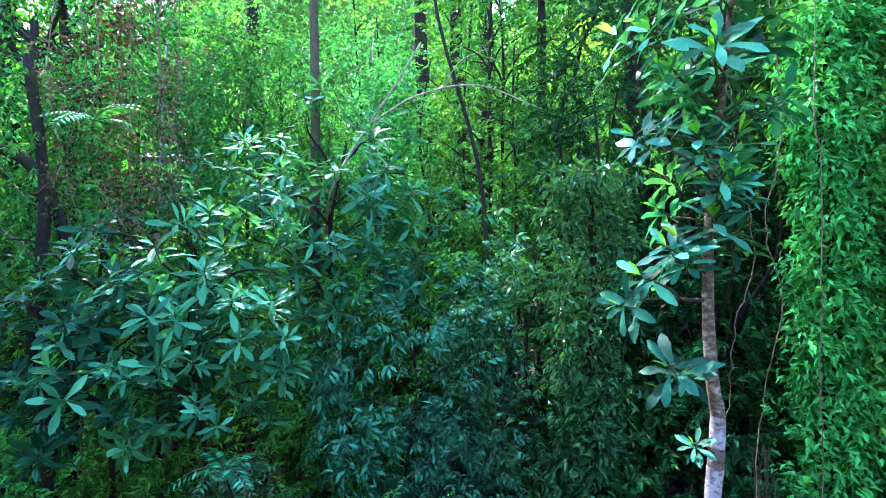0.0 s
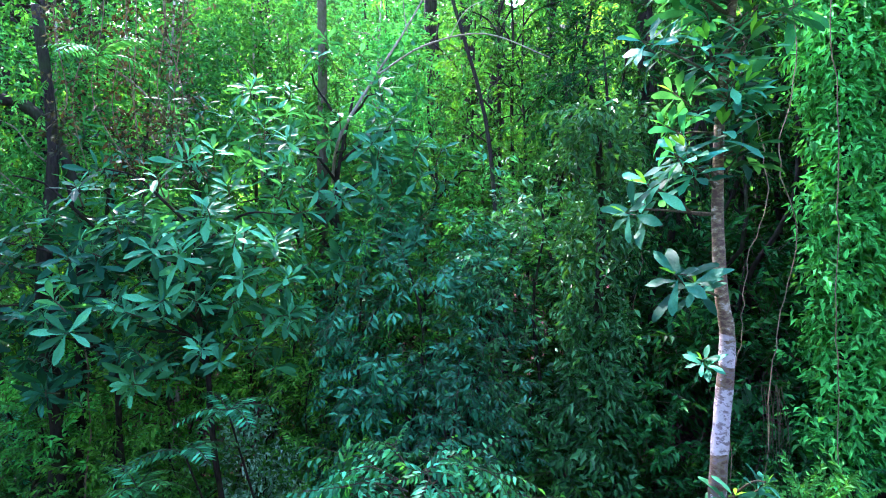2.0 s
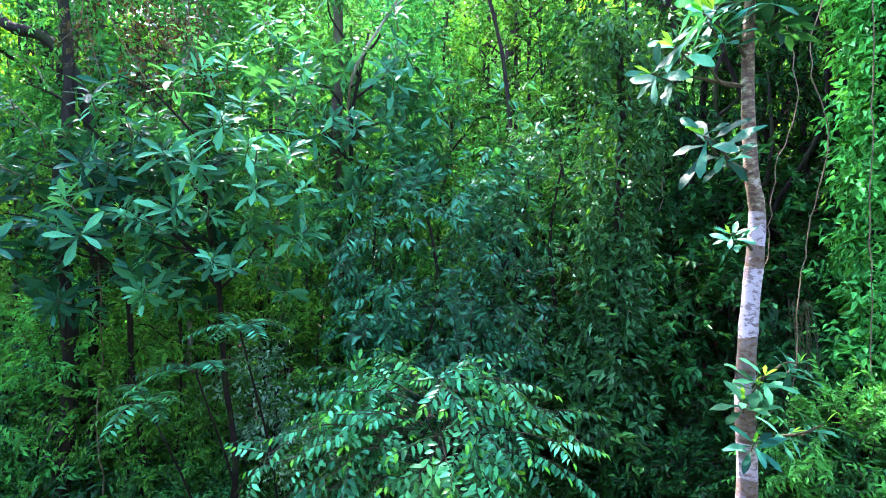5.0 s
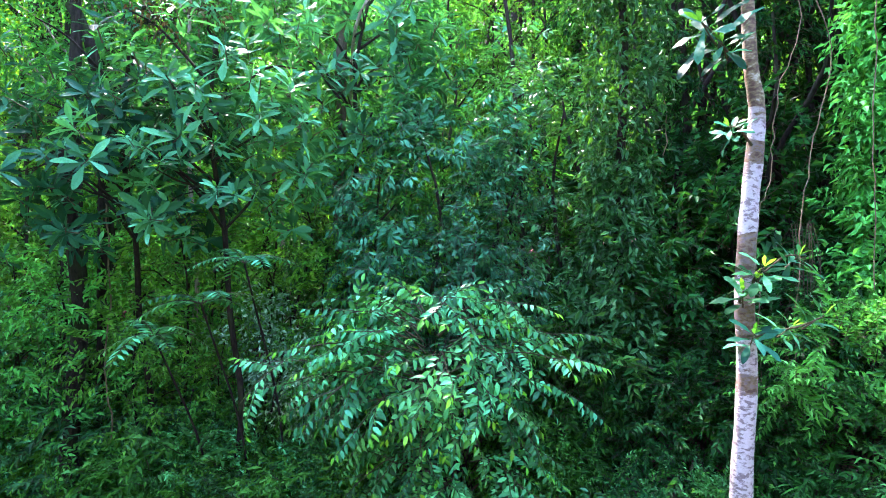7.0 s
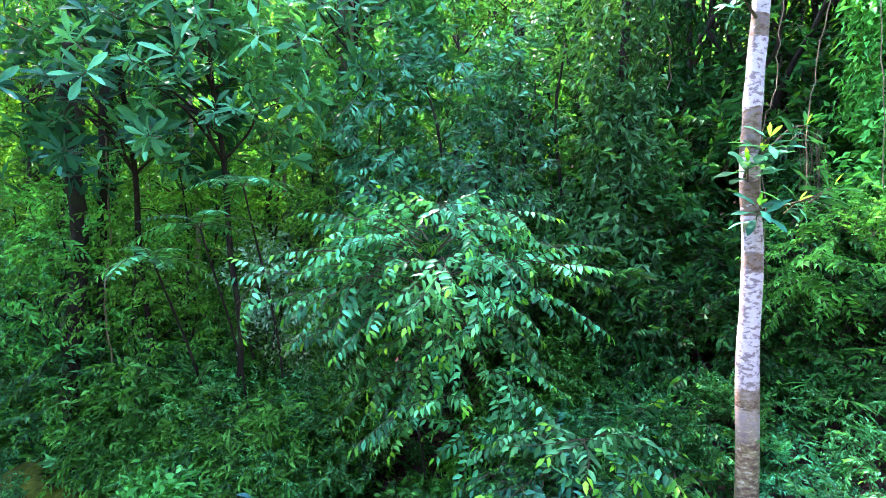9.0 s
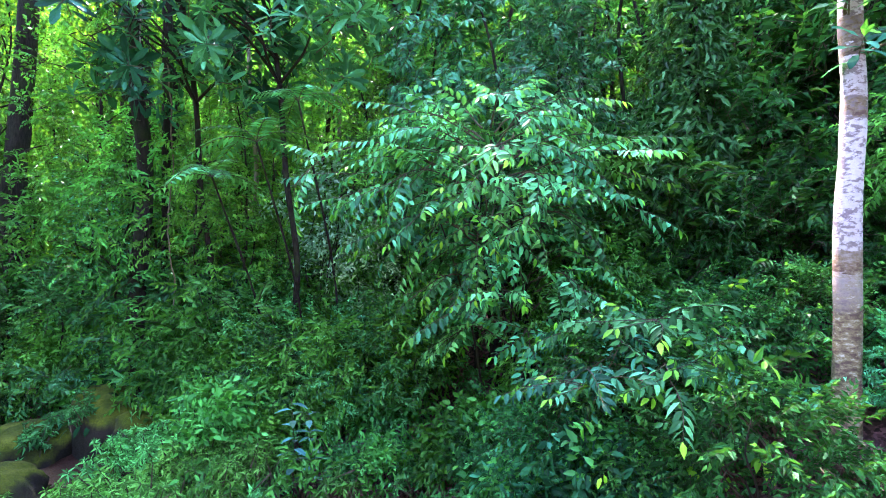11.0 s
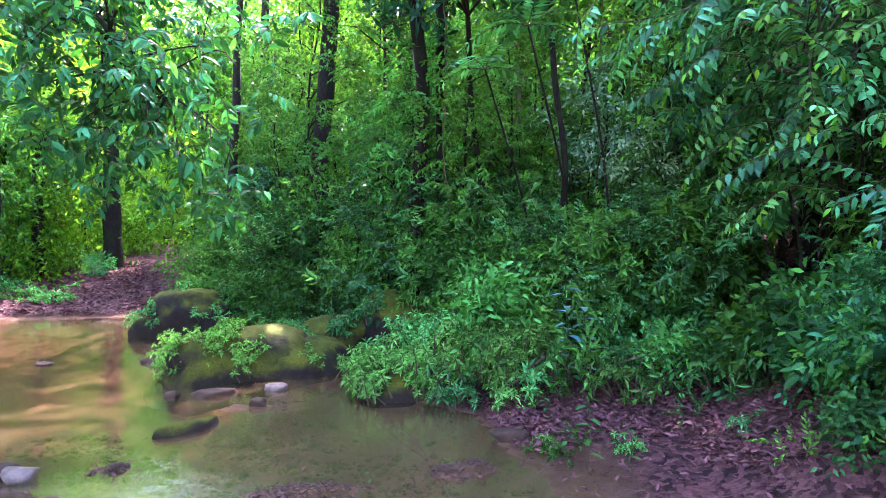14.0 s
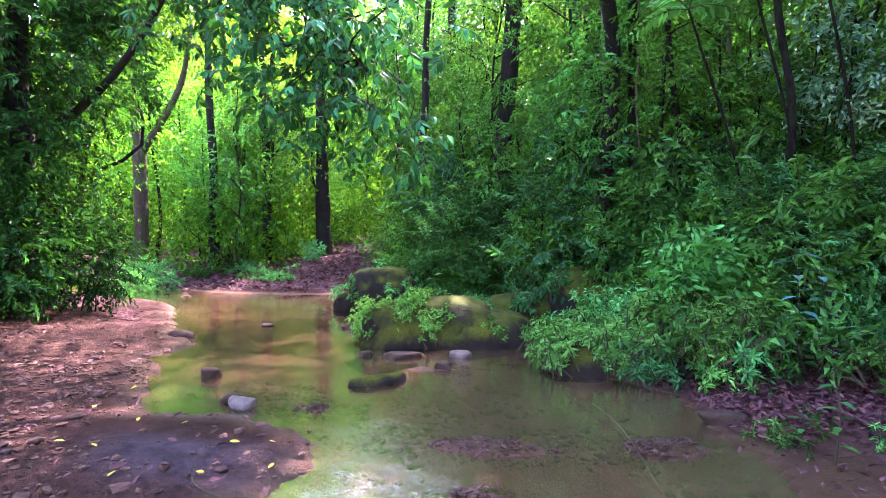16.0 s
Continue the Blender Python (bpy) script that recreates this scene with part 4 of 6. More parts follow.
# -- saplings between shrubs and trees
sap = [
    tree("forest_sapling", 56, 4.8, 0.05, (0, 0, 3.4), (1.0, 1.0, 1.9), 44, 3, "small", "vine", "thin sapling with small fresh leaves", None, 0.1, (0.2, -0.2), 5, 0.25, (0.8, 1.2), -0.6, 0.4),
    tree("forest_sapling", 57, 5.4, 0.05, (0, 0, 3.8), (1.0, 1.0, 2.2), 40, 3, "feather", "vine", "thin sapling with hanging feathered leaves", None, 0.12, (-0.2, -0.2), 5, 0.2, (0.9, 1.3), -0.95, 0.3),
]
put_at(sap[0], -6.2, 9.9), put_at(sap[1], -4.9, 9.6)
for k, (x, y, s) in enumerate([(-3.4, 9.7, 0.7), (-2.6, 9.9, 0.8), (-6.9, 10.9, 0.8), (-5.2, 10.8, 0.9), (-12.6, 10.3, 0.5), (-13.8, 10.9, 0.6),
                               (-3.5, 10.3, 1.2), (-1.8, 10.0, 1.2), (-10.0, 12.2, 0.6), (-4.4, 12.6, 1.2), (0.6, 11.2, 1.3), (-4.4, 9.5, 0.6)]):
    again(sap[k % 2], x, y, k * 77, s)
for k, (x, y, s) in enumerate([(-5.6, 9.0, 0.95), (-7.4, 9.1, 1.0), (-4.8, 8.9, 0.75), (-8.6, 10.0, 1.0), (-6.5, 9.5, 1.1), (-9.9, 9.6, 0.9)]):
    again(sap[0], x, y, k * 61, s)

# -- slender forest trees behind: trunks with foliage along the height
slim = [
    tree("slender_forest_tree", 51, 9.0, 0.075, (0, 0, 5.2), (1.5, 1.5, 4.4), 34, 7, "lance_far", "light", "slender forest tree with light green hanging leaves", None, 0.12, (0.3, 0.1), 12, 0.26, (0.7, 1.2), -0.95, 0.3),
    tree("slender_forest_tree", 52, 8.0, 0.065, (0, 0, 4.6), (1.6, 1.6, 3.9), 30, 8, "leaflet", "light", "slender tree with small fresh green leaves", None, 0.15, (-0.4, 0.2), 12, 0.26, (1.0, 1.7), -0.95, 0.3),
    tree("slender_forest_tree", 53, 9.5, 0.085, (0, 0, 5.6), (1.5, 1.5, 4.6), 34, 7, "small", "mid", "slender forest tree with mid-green pointed leaves", None, 0.12, (0.1, -0.3), 12, 0.26, (0.8, 1.3), -0.95, 0.3),
]
put_at(slim[0], -13.9, 12.0), put_at(slim[1], -2.0, 15.5), put_at(slim[2], 1.6, 13.0)
slim_far = [
    tree("distant_forest_tree", 54, 13.0, 0.16, (0, 0, 7.5), (2.2, 2.2, 6.6), 30, 8, "coarse", "light", "distant sunlit forest tree", None, 0.2, (0.3, 0.2), 6, 0.42, (0.9, 1.5), -0.95, 0.25),
    tree("distant_forest_tree", 55, 12.0, 0.14, (0, 0, 7.0), (2.2, 2.2, 6.0), 30, 8, "coarse", "yellow", "distant yellow-green forest tree", None, 0.2, (-0.3, 0.2), 6, 0.42, (0.9, 1.5), -0.95, 0.25),
]
for x, y, s in ((-10.1, 11.8, 0.9), (-11.3, 15.3, 1.0), (-12.7, 12.6, 0.9), (-7.4, 13.6, 1.0)):
    again(slim[2], x, y, x * 31, s)
put_at(slim_far[0], -22.0, 16.0), put_at(slim_far[1], -26.0, 9.0)
spots = []
rng = np.random.default_rng(5)


def free_spot(x, y, gap):
    """Dry ground, off the path and the open bank, not crowding another tree."""
    d = float(shore_distance(np.array([x]), np.array([y]))[0])
    off_path = abs((x + 15.8) * 0.48 + (y - 8.5) * 0.88) if -30 < x < -15 else 9
    return d > 2.4 and off_path > 1.3 and not (x > 2.4 and y < 17) and not (-21 < x < -13.2 and y < 10.2) and all((x - u) ** 2 + (y - v) ** 2 > gap * gap for u, v in spots)


for near, far, count, pool, lo, hi in ((11.5, 22, 36, slim, 0.75, 1.2), (20, 42, 40, slim_far, 0.85, 1.3)):
    made = 0
    while made < count:
        a, r = radians(rng.uniform(-44, 108)), rng.uniform(near, far)
        x, y = -1 - r * math.sin(a), 1.5 + r * math.cos(a)
        if free_spot(x, y, 1.4):
            spots.append((x, y))
            made += 1
            again(pool[int(rng.integers(0, len(pool)))], x, y, rng.uniform(0, 360), rng.uniform(lo, hi))

# last two stand out of view, added to shade the leaning bank tree
for x, y, a, s in ((5.3, 10.2, 90, 1.35), (7.0, 9.6, 200, 1.4), (4.4, 12.6, 45, 1.7), (7.2, 12.4, 300, 1.7), (8.4, 8.0, 120, 1.4), (9.5, 11.0, 60, 1.8), (-14.6, -0.4, 10, 1.3), (-16.2, 0.9, 140, 1.4), (-14.6, -2.6, 220, 1.4), (-12.4, -2.1, 70, 1.25), (-10.6, -2.2, 160, 0.9)):
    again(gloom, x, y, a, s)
for x, y, a, s in ((-8.8, 10.9, 250, 0.6), (-2.6, 11.6, 40, 0.8)):
    again(blue, x, y, a, s)
for k, (x, y, s) in enumerate([(-9.4, 17.4, 1.6), (-8.0, 18.4, 1.7), (-6.6, 18.4, 1.6), (-7.3, 16.8, 1.4), (-10.6, 17.0, 1.6), (-5.4, 17.4, 1.5), (-11.8, 18.2, 1.8), (-1.6, 17.6, 1.5), (-0.7, 16.8, 1.4), (-2.4, 18.2, 1.5), (-1.1, 19.4, 1.7), (0.2, 17.4, 1.4), (2.6, 19.4, 1.6), (3.3, 21.6, 1.8)]):
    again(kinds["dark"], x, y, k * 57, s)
# fine feathery foliage above the bank
for k, (x, y, s) in enumerate([(-0.6, 12.2, 1.15), (0.9, 13.4, 1.25), (-3.6, 13.2, 1.2), (2.4, 12.4, 1.1), (-1.9, 14.0, 1.3), (0.2, 15.2, 1.4), (-5.2, 13.6, 1.25), (-6.8, 12.8, 1.2), (3.2, 15.6, 1.4), (-3.0, 16.6, 1.5)]):
    again(slim[(0, 2, 0, 1, 0)[k % 5]], x, y, k * 73, s)
for k in range(42):
    a, r = radians(rng.uniform(30, 104)), rng.uniform(21, 38)
    x, y = -1 - r * math.sin(a), 1.5 + r * math.cos(a)
    if free_spot(x, y, 0.8):
        again(kinds["glade"], x, y, k * 50, rng.uniform(0.8, 1.8))

dim_tree = tree("shaded_forest_tree", 59, 8.5, 0.10, (0, 0, 5.4), (1.7, 1.7, 3.6), 30, 8, "broad", "mid", "leafy forest tree in the shade of the canopy", None, 0.12, (0.2, 0.1), 12, 0.3, (1.0, 1.6), -0.95, 0.3)
put_at(dim_tree, -18.5, 14.2)
made = 0
while made < 30:
    a, r = radians(rng.uniform(44, 90)), rng.uniform(19, 33)
    x, y = -1 - r * math.sin(a), 1.5 + r * math.cos(a)
    if free_spot(x, y, 0.9):
        spots.append((x, y))
        again((dim_tree, slim[2], dim_tree, slim[1])[made % 4], x, y, made * 71, rng.uniform(0.7, 1.25))
        made += 1

# -- tall slender trees with high crowns
lofty = tree("high_crowned_tree", 58, 11.5, 0.09, (0, 0, 9.4), (2.0, 1.7, 2.4), 38, 8, "leaflet", "light", "slender tree with a high light green crown", BARK_PALE, 0.12, (0.3, -0.3), 14, 0.28, (1.0, 1.7), -0.95, 0.3)
put_at(lofty, -5.6, 10.8)
for x, y, a, s in ((-8.0, 10.3, 70, 1.0), (-4.2, 12.8, 230, 1.05), (-1.4, 12.4, 300, 0.95), (-6.9, 13.2, 110, 1.15)):
    again(lofty, x, y, a, s)

# -- unseen wood behind the viewer, added to close the clearing and cut low skylight
shade = tree("clearing_edge_tree", 66, 13.0, 0.3, (0, 0, 7.6), (3.4, 3.4, 6.4), 70, 3, "coarse", "mid", "unseen dense tree added at the clearing's edge to cut low skylight", None, 0.2, (0.2, 0.2), 5, 0.8, (2.3, 3.3), -0.95, 0.35)
put_at(shade, 2.0, -10.0, size=0.8)
for k, (x, y, s) in enumerate([(-3.5, -12.5, 1.0), (7.5, -10.0, 1.1), (-9.0, -11.0, 1.0), (12.5, -7.0, 1.1), (14.5, -1.5, 1.1), (13.5, 4.5, 1.1), (-14.5, -9.5, 1.0), (-20.5, -8.0, 1.0), (4.5, -15.5, 1.3), (-6.5, -16.5, 1.3), (12.0, -13.0, 1.3), (18.5, -6.0, 1.3), (18.0, 3.0, 1.3), (-13.5, -15.0, 1.3)]):
    again(shade, x * 0.9, y * 0.9, k * 67, s * 0.85)

# -- the leafy ridge that closes the valley
a = np.radians(np.linspace(-75, 135, 120))
up = np.linspace(0, 1, 14)
crest = 27 + 14 * ease(30 - np.degrees(a), -10, 10) + 2.2 * np.sin(a * 11) + 1.6 * np.sin(a * 29 + 2) + 1.0 * np.sin(a * 61)
rr = 57 + 6 * up[None] + 1.5 * uneven(np.stack(np.broadcast_arrays(a[:, None] * 9, up[None] * 6, 0.0), -1), 21)
RX, RY, RZ = -1 - rr * np.sin(a)[:, None], 1.5 + rr * np.cos(a)[:, None], crest[:, None] * up[None] - 2.0
idx = np.arange(RX.size).reshape(RX.shape)
quads = np.stack([idx[:-1, :-1], idx[1:, :-1], idx[1:, 1:], idx[:-1, 1:]], -1).reshape(-1, 4)
ridge = new("backdrop", mesh("backdrop", (np.stack([RX, RY, RZ], -1).reshape(-1, 3), np.concatenate([quads[:, [0, 1, 2]], quads[:, [0, 2, 3]]]), np.zeros(len(quads) * 2)), [RIDGE], True))
tagged(ridge, "far wooded ridge closing the valley", "ridge", kind="structure")

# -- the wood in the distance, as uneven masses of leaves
# sunlit and shaded woods differ by leaf colour
for lo, hi, count, tall_to, key, text in ((-60, 34, 420, 32, "light", "distant wooded hillside, its soft shade put into a duller green"), (34, 122, 560, 25, "yellow", "distant woods, sunlight put into their yellower green")):
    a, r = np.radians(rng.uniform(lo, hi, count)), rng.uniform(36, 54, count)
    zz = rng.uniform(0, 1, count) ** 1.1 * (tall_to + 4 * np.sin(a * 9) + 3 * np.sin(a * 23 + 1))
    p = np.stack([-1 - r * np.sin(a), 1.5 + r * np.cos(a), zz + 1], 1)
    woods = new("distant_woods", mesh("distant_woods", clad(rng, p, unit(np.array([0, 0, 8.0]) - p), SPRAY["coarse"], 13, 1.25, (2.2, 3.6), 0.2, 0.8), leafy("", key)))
    tagged(woods, text, "woods", kind="stuff")

# -- tall trees
tall = [
    tree("tall_forest_tree", 61, 15.5, 0.46, (0, 0, 14.5), (4.2, 4.2, 3.6), 40, 4, "coarse", "mid", "tall forest tree with dark mossy trunk and high crown", None, 0.05, (0.5, 0.2), 11, 0.55, (0.9, 1.5), -0.6, 0.35),
    tree("tall_forest_tree", 62, 14.0, 0.34, (0, 0, 13.5), (3.8, 3.8, 3.4), 36, 4, "coarse", "light", "tall forest tree with slim dark trunk and light crown", None, 0.06, (-0.6, 0.3), 11, 0.55, (0.9, 1.5), -0.6, 0.35),
]
# crown out of view, added to keep the sun off the white-barked tree
slim_tall = tree("slim_tall_tree", 63, 14.8, 0.08, (0, 0, 14.6), (3.6, 3.0, 2.0), 80, 4, "coarse", "mid", "very slim tall tree, its unseen high crown added to block the sun", None, 0.12, (-2.0, 0.3), 8, 0.5, (0.8, 1.3), -0.8, 0.3)
put_at(slim_tall, 1.35, 9.7)
put_at(tall[0], -11.5, 10.9, turn=20), put_at(tall[1], -8.2, 12.3)
rng = np.random.default_rng(8)
# the last six stand out of view, added to hold skylight off the banks
for k, x, y, s in ([(0, -11.6, 14.7, 1.1), (1, -8.9, 13.4, 0.9), (1, 2.6, 14.5, 0.9), (1, -15.7, 11.0, 0.85), (0, -23.1, 10.9, 1.15), (1, -24.2, 8.8, 1.0), (1, -24.6, 6.65, 1.0), (0, -6.0, 18.5, 1.2), (0, 1.2, 18.0, 1.25), (0, -0.3, 23.5, 1.5), (0, -8.4, 11.0, 0.8), (0, 4.6, 12.5, 1.0), (1, 7.5, 9.5, 1.0), (0, -15.0, 17.5, 1.2), (1, -19.0, 14.5, 1.2), (0, 1.0, 19.0, 1.2), (0, -29.0, -1.0, 1.2), (1, -24.0, -3.5, 1.1)]
    + [(0, -17.0, -4.0, 1.0), (1, 9.0, 14.0, 1.2), (0, -9.5, -4.2, 0.9), (1, -14.0, -5.2, 1.0), (0, -4.5, -7.0, 0.95), (0, 9.5, 4.6, 0.95), (1, 10.5, 0.5, 1.0), (0, 8.0, -4.5, 0.9)]):
    again(tall[k], x, y, rng.uniform(0, 360), s)

def forked_tree(x, y, seed):
    """A trunk that parts into two limbs, with a leafy crown on each."""
    rng = np.random.default_rng(seed)
    root = thing("forked_tree", (x, y, zat(x, y)), "forked tree with brown bark in the sunlit glade", "tree")
    part("trunk", mesh("trunk", tube(glide([(0, 0, -0.3), (0.05, 0.05, 2.2), (0, 0, 5.6)], 6), [0.36, 0.29, 0.27], 11, 0, 0.05, seed), [BARK_BROWN], True), root)
    for k, line in enumerate(([(0, 0, 5.4), (-0.25, -0.2, 7.5), (-0.2, -0.3, 11.0)], [(0, 0, 5.2), (0.55, 0.75, 6.6), (1.1, 1.5, 8.4), (1.3, 1.9, 11.0)])):
        limb = part("limb", mesh("limb", tube(glide(line, 6), [0.2, 0.14, 0.08], 9, 0, 0.05, seed + k), [BARK_BROWN], True), root)
        places, outs = clumps(rng, np.array(line[-1]) + [0, 0, 0.5], (2.6, 2.4, 2.6), 34, 0.3, seed + k, -0.9)
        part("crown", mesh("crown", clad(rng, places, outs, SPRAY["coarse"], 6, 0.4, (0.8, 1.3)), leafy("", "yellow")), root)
    return root


forked_tree(-27.6, 4.3, 67)

# ---- boulders and stones ----
def boulder_bit(seed, radii, detail=4, rough=0.16, cuts=5, slot=0):
    bm = bmesh.new()
    bmesh.ops.create_icosphere(bm, subdivisions=detail, radius=1)
    v = np.array([w.co for w in bm.verts])
    f = np.array([[w.index for w in face.verts] for face in bm.faces])
    bm.free()
    v = v * (1 + rough * uneven(v * 0.9, seed) + rough * 0.55 * uneven(v * 2.4, seed + 1) + rough * 0.28 * uneven(v * 6, seed + 2) + rough * 0.12 * uneven(v * 13, seed + 3))[:, None]
    v[:, 2] = np.where(v[:, 2] > 0, np.tanh(v[:, 2] * 1.25) * 0.9, v[:, 2])
    rng = np.random.default_rng(seed + 50)
    for k in range(cuts):
        way = unit(rng.normal(size=3) * [1, 1, 0.6])
        over = np.clip(v @ way - rng.uniform(0.62, 0.85), 0, None)
        v = v - over[:, None] * way * 0.85
    return v * np.asarray(radii), f, np.full(len(f), slot)


def turned(bit, degrees, shift):
    v, f, m = bit
    c, s = math.cos(radians(degrees)), math.sin(radians(degrees))
    return v @ np.array([[c, s, 0], [-s, c, 0], [0, 0, 1]]) + np.asarray(shift), f, m


def boulder(name, place, lobes, mat, label, plants=0, seed=0, spray="star", key="star", size=(0.7, 1.1), edge=True):
    """A mossy rock of one or more lobes (radii, turn, shift), with small plants rooted on it."""
    root = thing(name, place, label, "rock")
    bits = [turned(boulder_bit(seed + 7 * i, r, 4, 0.16, 2), t, sh) for i, (r, t, sh) in enumerate(lobes)]
    for bit in bits:
        part("stone", mesh("stone", bit, [mat], True), root)
    if plants:
        rng = np.random.default_rng(seed)
        v = np.concatenate([b[0] for b in bits])
        ok = v[v[:, 2] > (0.13 if plants > 290 else 0.08)]
        ok = ok if plants > 290 else ok[(uneven(ok * 2.2, seed + 3) > -0.05) & (ok[:, 0] * 0.75 - ok[:, 1] * 0.66 > 0.12)]
        foot = ok[rng.integers(0, len(ok), max(plants // 4, 8))]
        stalk_out = unit(foot - np.array([0, 0, -0.1])) + [0, 0, 0.7]
        tall = rng.uniform(0.04, 0.34 if plants > 290 else 0.12, (len(foot), 1))
        plants = int(plants * 2.3)
        pick = rng.integers(0, len(foot), plants)
        out = stalk_out[pick]
        p = foot[pick] + unit(out) * tall[pick] * rng.uniform(0.3, 1.0, (plants, 1)) + rng.normal(size=(plants, 3)) * 0.055
        part("moss_growth", mesh("moss_growth", clad(rng, p + [0, 0, 0.03], out, SPRAY[spray], 1, 0.05, (size[0] * 1.2, size[1] * 1.35), 0.5, 0.6), leafy("", key)), root, "narrow-leaved plants rooted in the moss")["kind"] = "stuff"
    return root


boulder("mossy_boulder", (-7.35, 5.95, 0.0), [((1.15, 0.66, 0.84), 56, (-0.1, -0.2, 0.02)), ((0.85, 0.56, 0.66), 52, (0.35, 0.5, 0.0)), ((0.55, 0.5, 0.8), 30, (-0.4, -0.65, 0.0))], MOSS_ROCK, "long low boulder thick with olive moss and small plants", 240, 3, size=(0.34, 0.6))
boulder("dark_boulder", (-11.4, 7.35, 0.0), [((0.95, 0.75, 1.15), 35, (0, 0, 0.05)), ((0.6, 0.5, 0.6), 50, (-0.4, -0.5, 0.0))], MOSS_DARK, "dark boulder half covered in moss by the water", 60, 13, size=(0.45, 0.8))
boulder("mossy_boulder", (-7.75, 7.85, 0.08), [((0.72, 0.6, 0.72), 40, (0, 0, 0)), ((0.5, 0.4, 0.42), 80, (-0.55, 0.25, 0))], MOSS_ROCK, "rounded boulder with thick olive moss", 24, 23, size=(0.45, 0.8))
boulder("mossy_boulder", (-6.7, 8.5, 0.4), [((0.85, 0.7, 0.82), 40, (0, 0, 0.05)), ((0.6, 0.5, 0.55), 10, (0.75, -0.1, 0))], MOSS_ROCK, "mossy boulder hung with bluish plants", 110, 33, size=(0.5, 0.9))
boulder("overgrown_boulder", (-4.75, 6.35, -0.08), [((0.72, 0.55, 0.55), 35, (0, 0, 0)), ((0.55, 0.45, 0.6), 70, (0.45, 0.45, 0.1))], MOSS_DARK, "boulder almost hidden under narrow-leaved plants", 620, 43, size=(0.5, 0.95))
boulder("overgrown_boulder", (-3.75, 6.95, 0.15), [((0.7, 0.5, 0.6), 15, (0, 0, 0))], MOSS_DARK, "low rock hidden under narrow-leaved plants", 480, 53, size=(0.5, 0.95))
boulder("overgrown_boulder", (-4.9, 7.4, 0.2), [((0.7, 0.55, 0.5), 35, (0, 0, 0))], MOSS_DARK, "rock hidden under bluish narrow-leaved plants", 300, 63, size=(0.5, 0.8))
boulder("mossy_boulder", (-8.3, 6.95, 0.05), [((0.6, 0.5, 0.55), 35, (0, 0, 0))], MOSS_DARK, "small mossy boulder with bluish plants", 110, 73, size=(0.5, 0.9))


def stone(x, y, radii, turn, mat, label, seed, z=None, name="stone"):
    ob = new(name, mesh(name, turned(boulder_bit(seed, radii, 3, 0.24, 8), turn, (0, 0, 0)), [mat], True))
    ob.location = (x, y, max(zat(x, y), -0.06) + radii[2] * 0.25 if z is None else z)
    return tagged(ob, label, "stone")


stone(-7.1, 2.5, (0.15, 0.09, 0.10), 60, STONE_WET, "dark wet stone standing in the stream", 101, 0.03)
stone(-5.72, 2.46, (0.15, 0.10, 0.09), 40, STONE_PALE, "pale pinkish stone at the waterline", 102, 0.03)
stone(-5.95, 2.42, (0.12, 0.08, 0.06), 80, STONE_WET, "reddish stone at the waterline", 103, 0.03)
stone(-5.7, 3.88, (0.34, 0.13, 0.10), 80, MOSS_DARK, "flat mossy slab lying in the shallow water", 104, 0.02, "stone_slab")
stone(-6.74, 4.78, (0.30, 0.17, 0.09), 60, STONE_WET, "flat brown stone in the riffle", 105, 0.0)
stone(-6.25, 5.4, (0.15, 0.10, 0.09), 20, STONE_PALE, "pinkish-brown stone in the riffle", 106, 0.02)
stone(-5.85, 4.82, (0.12, 0.10, 0.10), 20, STONE_WET, "small dark stone in the riffle", 107, 0.01)
stone(-2.85, 5.45, (0.20, 0.14, 0.11), 20, STONE_WET, "muddy stone at the foot of the bank", 108, 0.04)
stone(-7.1, 5.0 - 0.55, (0.12, 0.1, 0.08), 20, STONE_WET, "dark wet stone below the boulder", 109, 0.0)
stone(-9.3, 5.4, (0.22, 0.14, 0.1), 50, STONE_WET, "dark wet stone below the boulder", 110, 0.0)
stone(-10.6, 4.3, (0.22, 0.12, 0.05), 10, STONE_WET, "low dark stone in midstream", 111, 0.0)
stone(-10.3, 2.75, (0.30, 0.12, 0.10), 30, STONE, "flat pale stone on the muddy edge", 112, 0.03)
for k, (x, y, s) in enumerate([(-4.35, 1.6, 0.09), (-3.9, 1.25, 0.10), (-4.55, 1.35, 0.07), (-4.9, 2.2, 0.10), (-4.4, 0.9, 0.13), (-5.3, 0.95, 0.11), (-5.9, 1.2, 0.12), (-6.7, 1.4, 0.13), (-7.6, 1.6, 0.12),
                               (-4.2, 1.9, 0.08), (-3.75, 0.9, 0.08), (-4.9, 0.75, 0.09), (-6.2, 0.8, 0.1), (-8.6, 1.5, 0.14), (-17.5, 4.2, 0.3), (-19.5, 4.6, 0.35), (-21, 4.9, 0.3), (-18.6, 3.9, 0.25)]):
    stone(x, y, (s * 0.55, s * 0.42, s * 0.32), k * 47, STONE, "loose rounded stone on the muddy gravel bank", 120 + k)

# pebbles of the near bank, too many to count
rng = np.random.default_rng(91)
peb = [boulder_bit(200 + k, (1, 0.75, 0.5), 1, 0.35) for k in range(5)]
x, y = -2.9 - 8 * rng.uniform(0, 1, 9000) ** 1.5, -0.6 + 3.6 * rng.uniform(0, 1, 9000)
d = shore_distance(x, y)
g = (d > -0.1) & (y < 3.2) & (rng.uniform(0, 1, len(x)) < np.clip(0.45 + 0.6 * uneven(np.stack([x, y, 0 * x], -1), 11), 0.08, 1))
x, y = x[g], y[g]
p = np.stack([x, y, full_z(x, y) + 0.004], 1)
kind = rng.integers(0, 5, len(p))
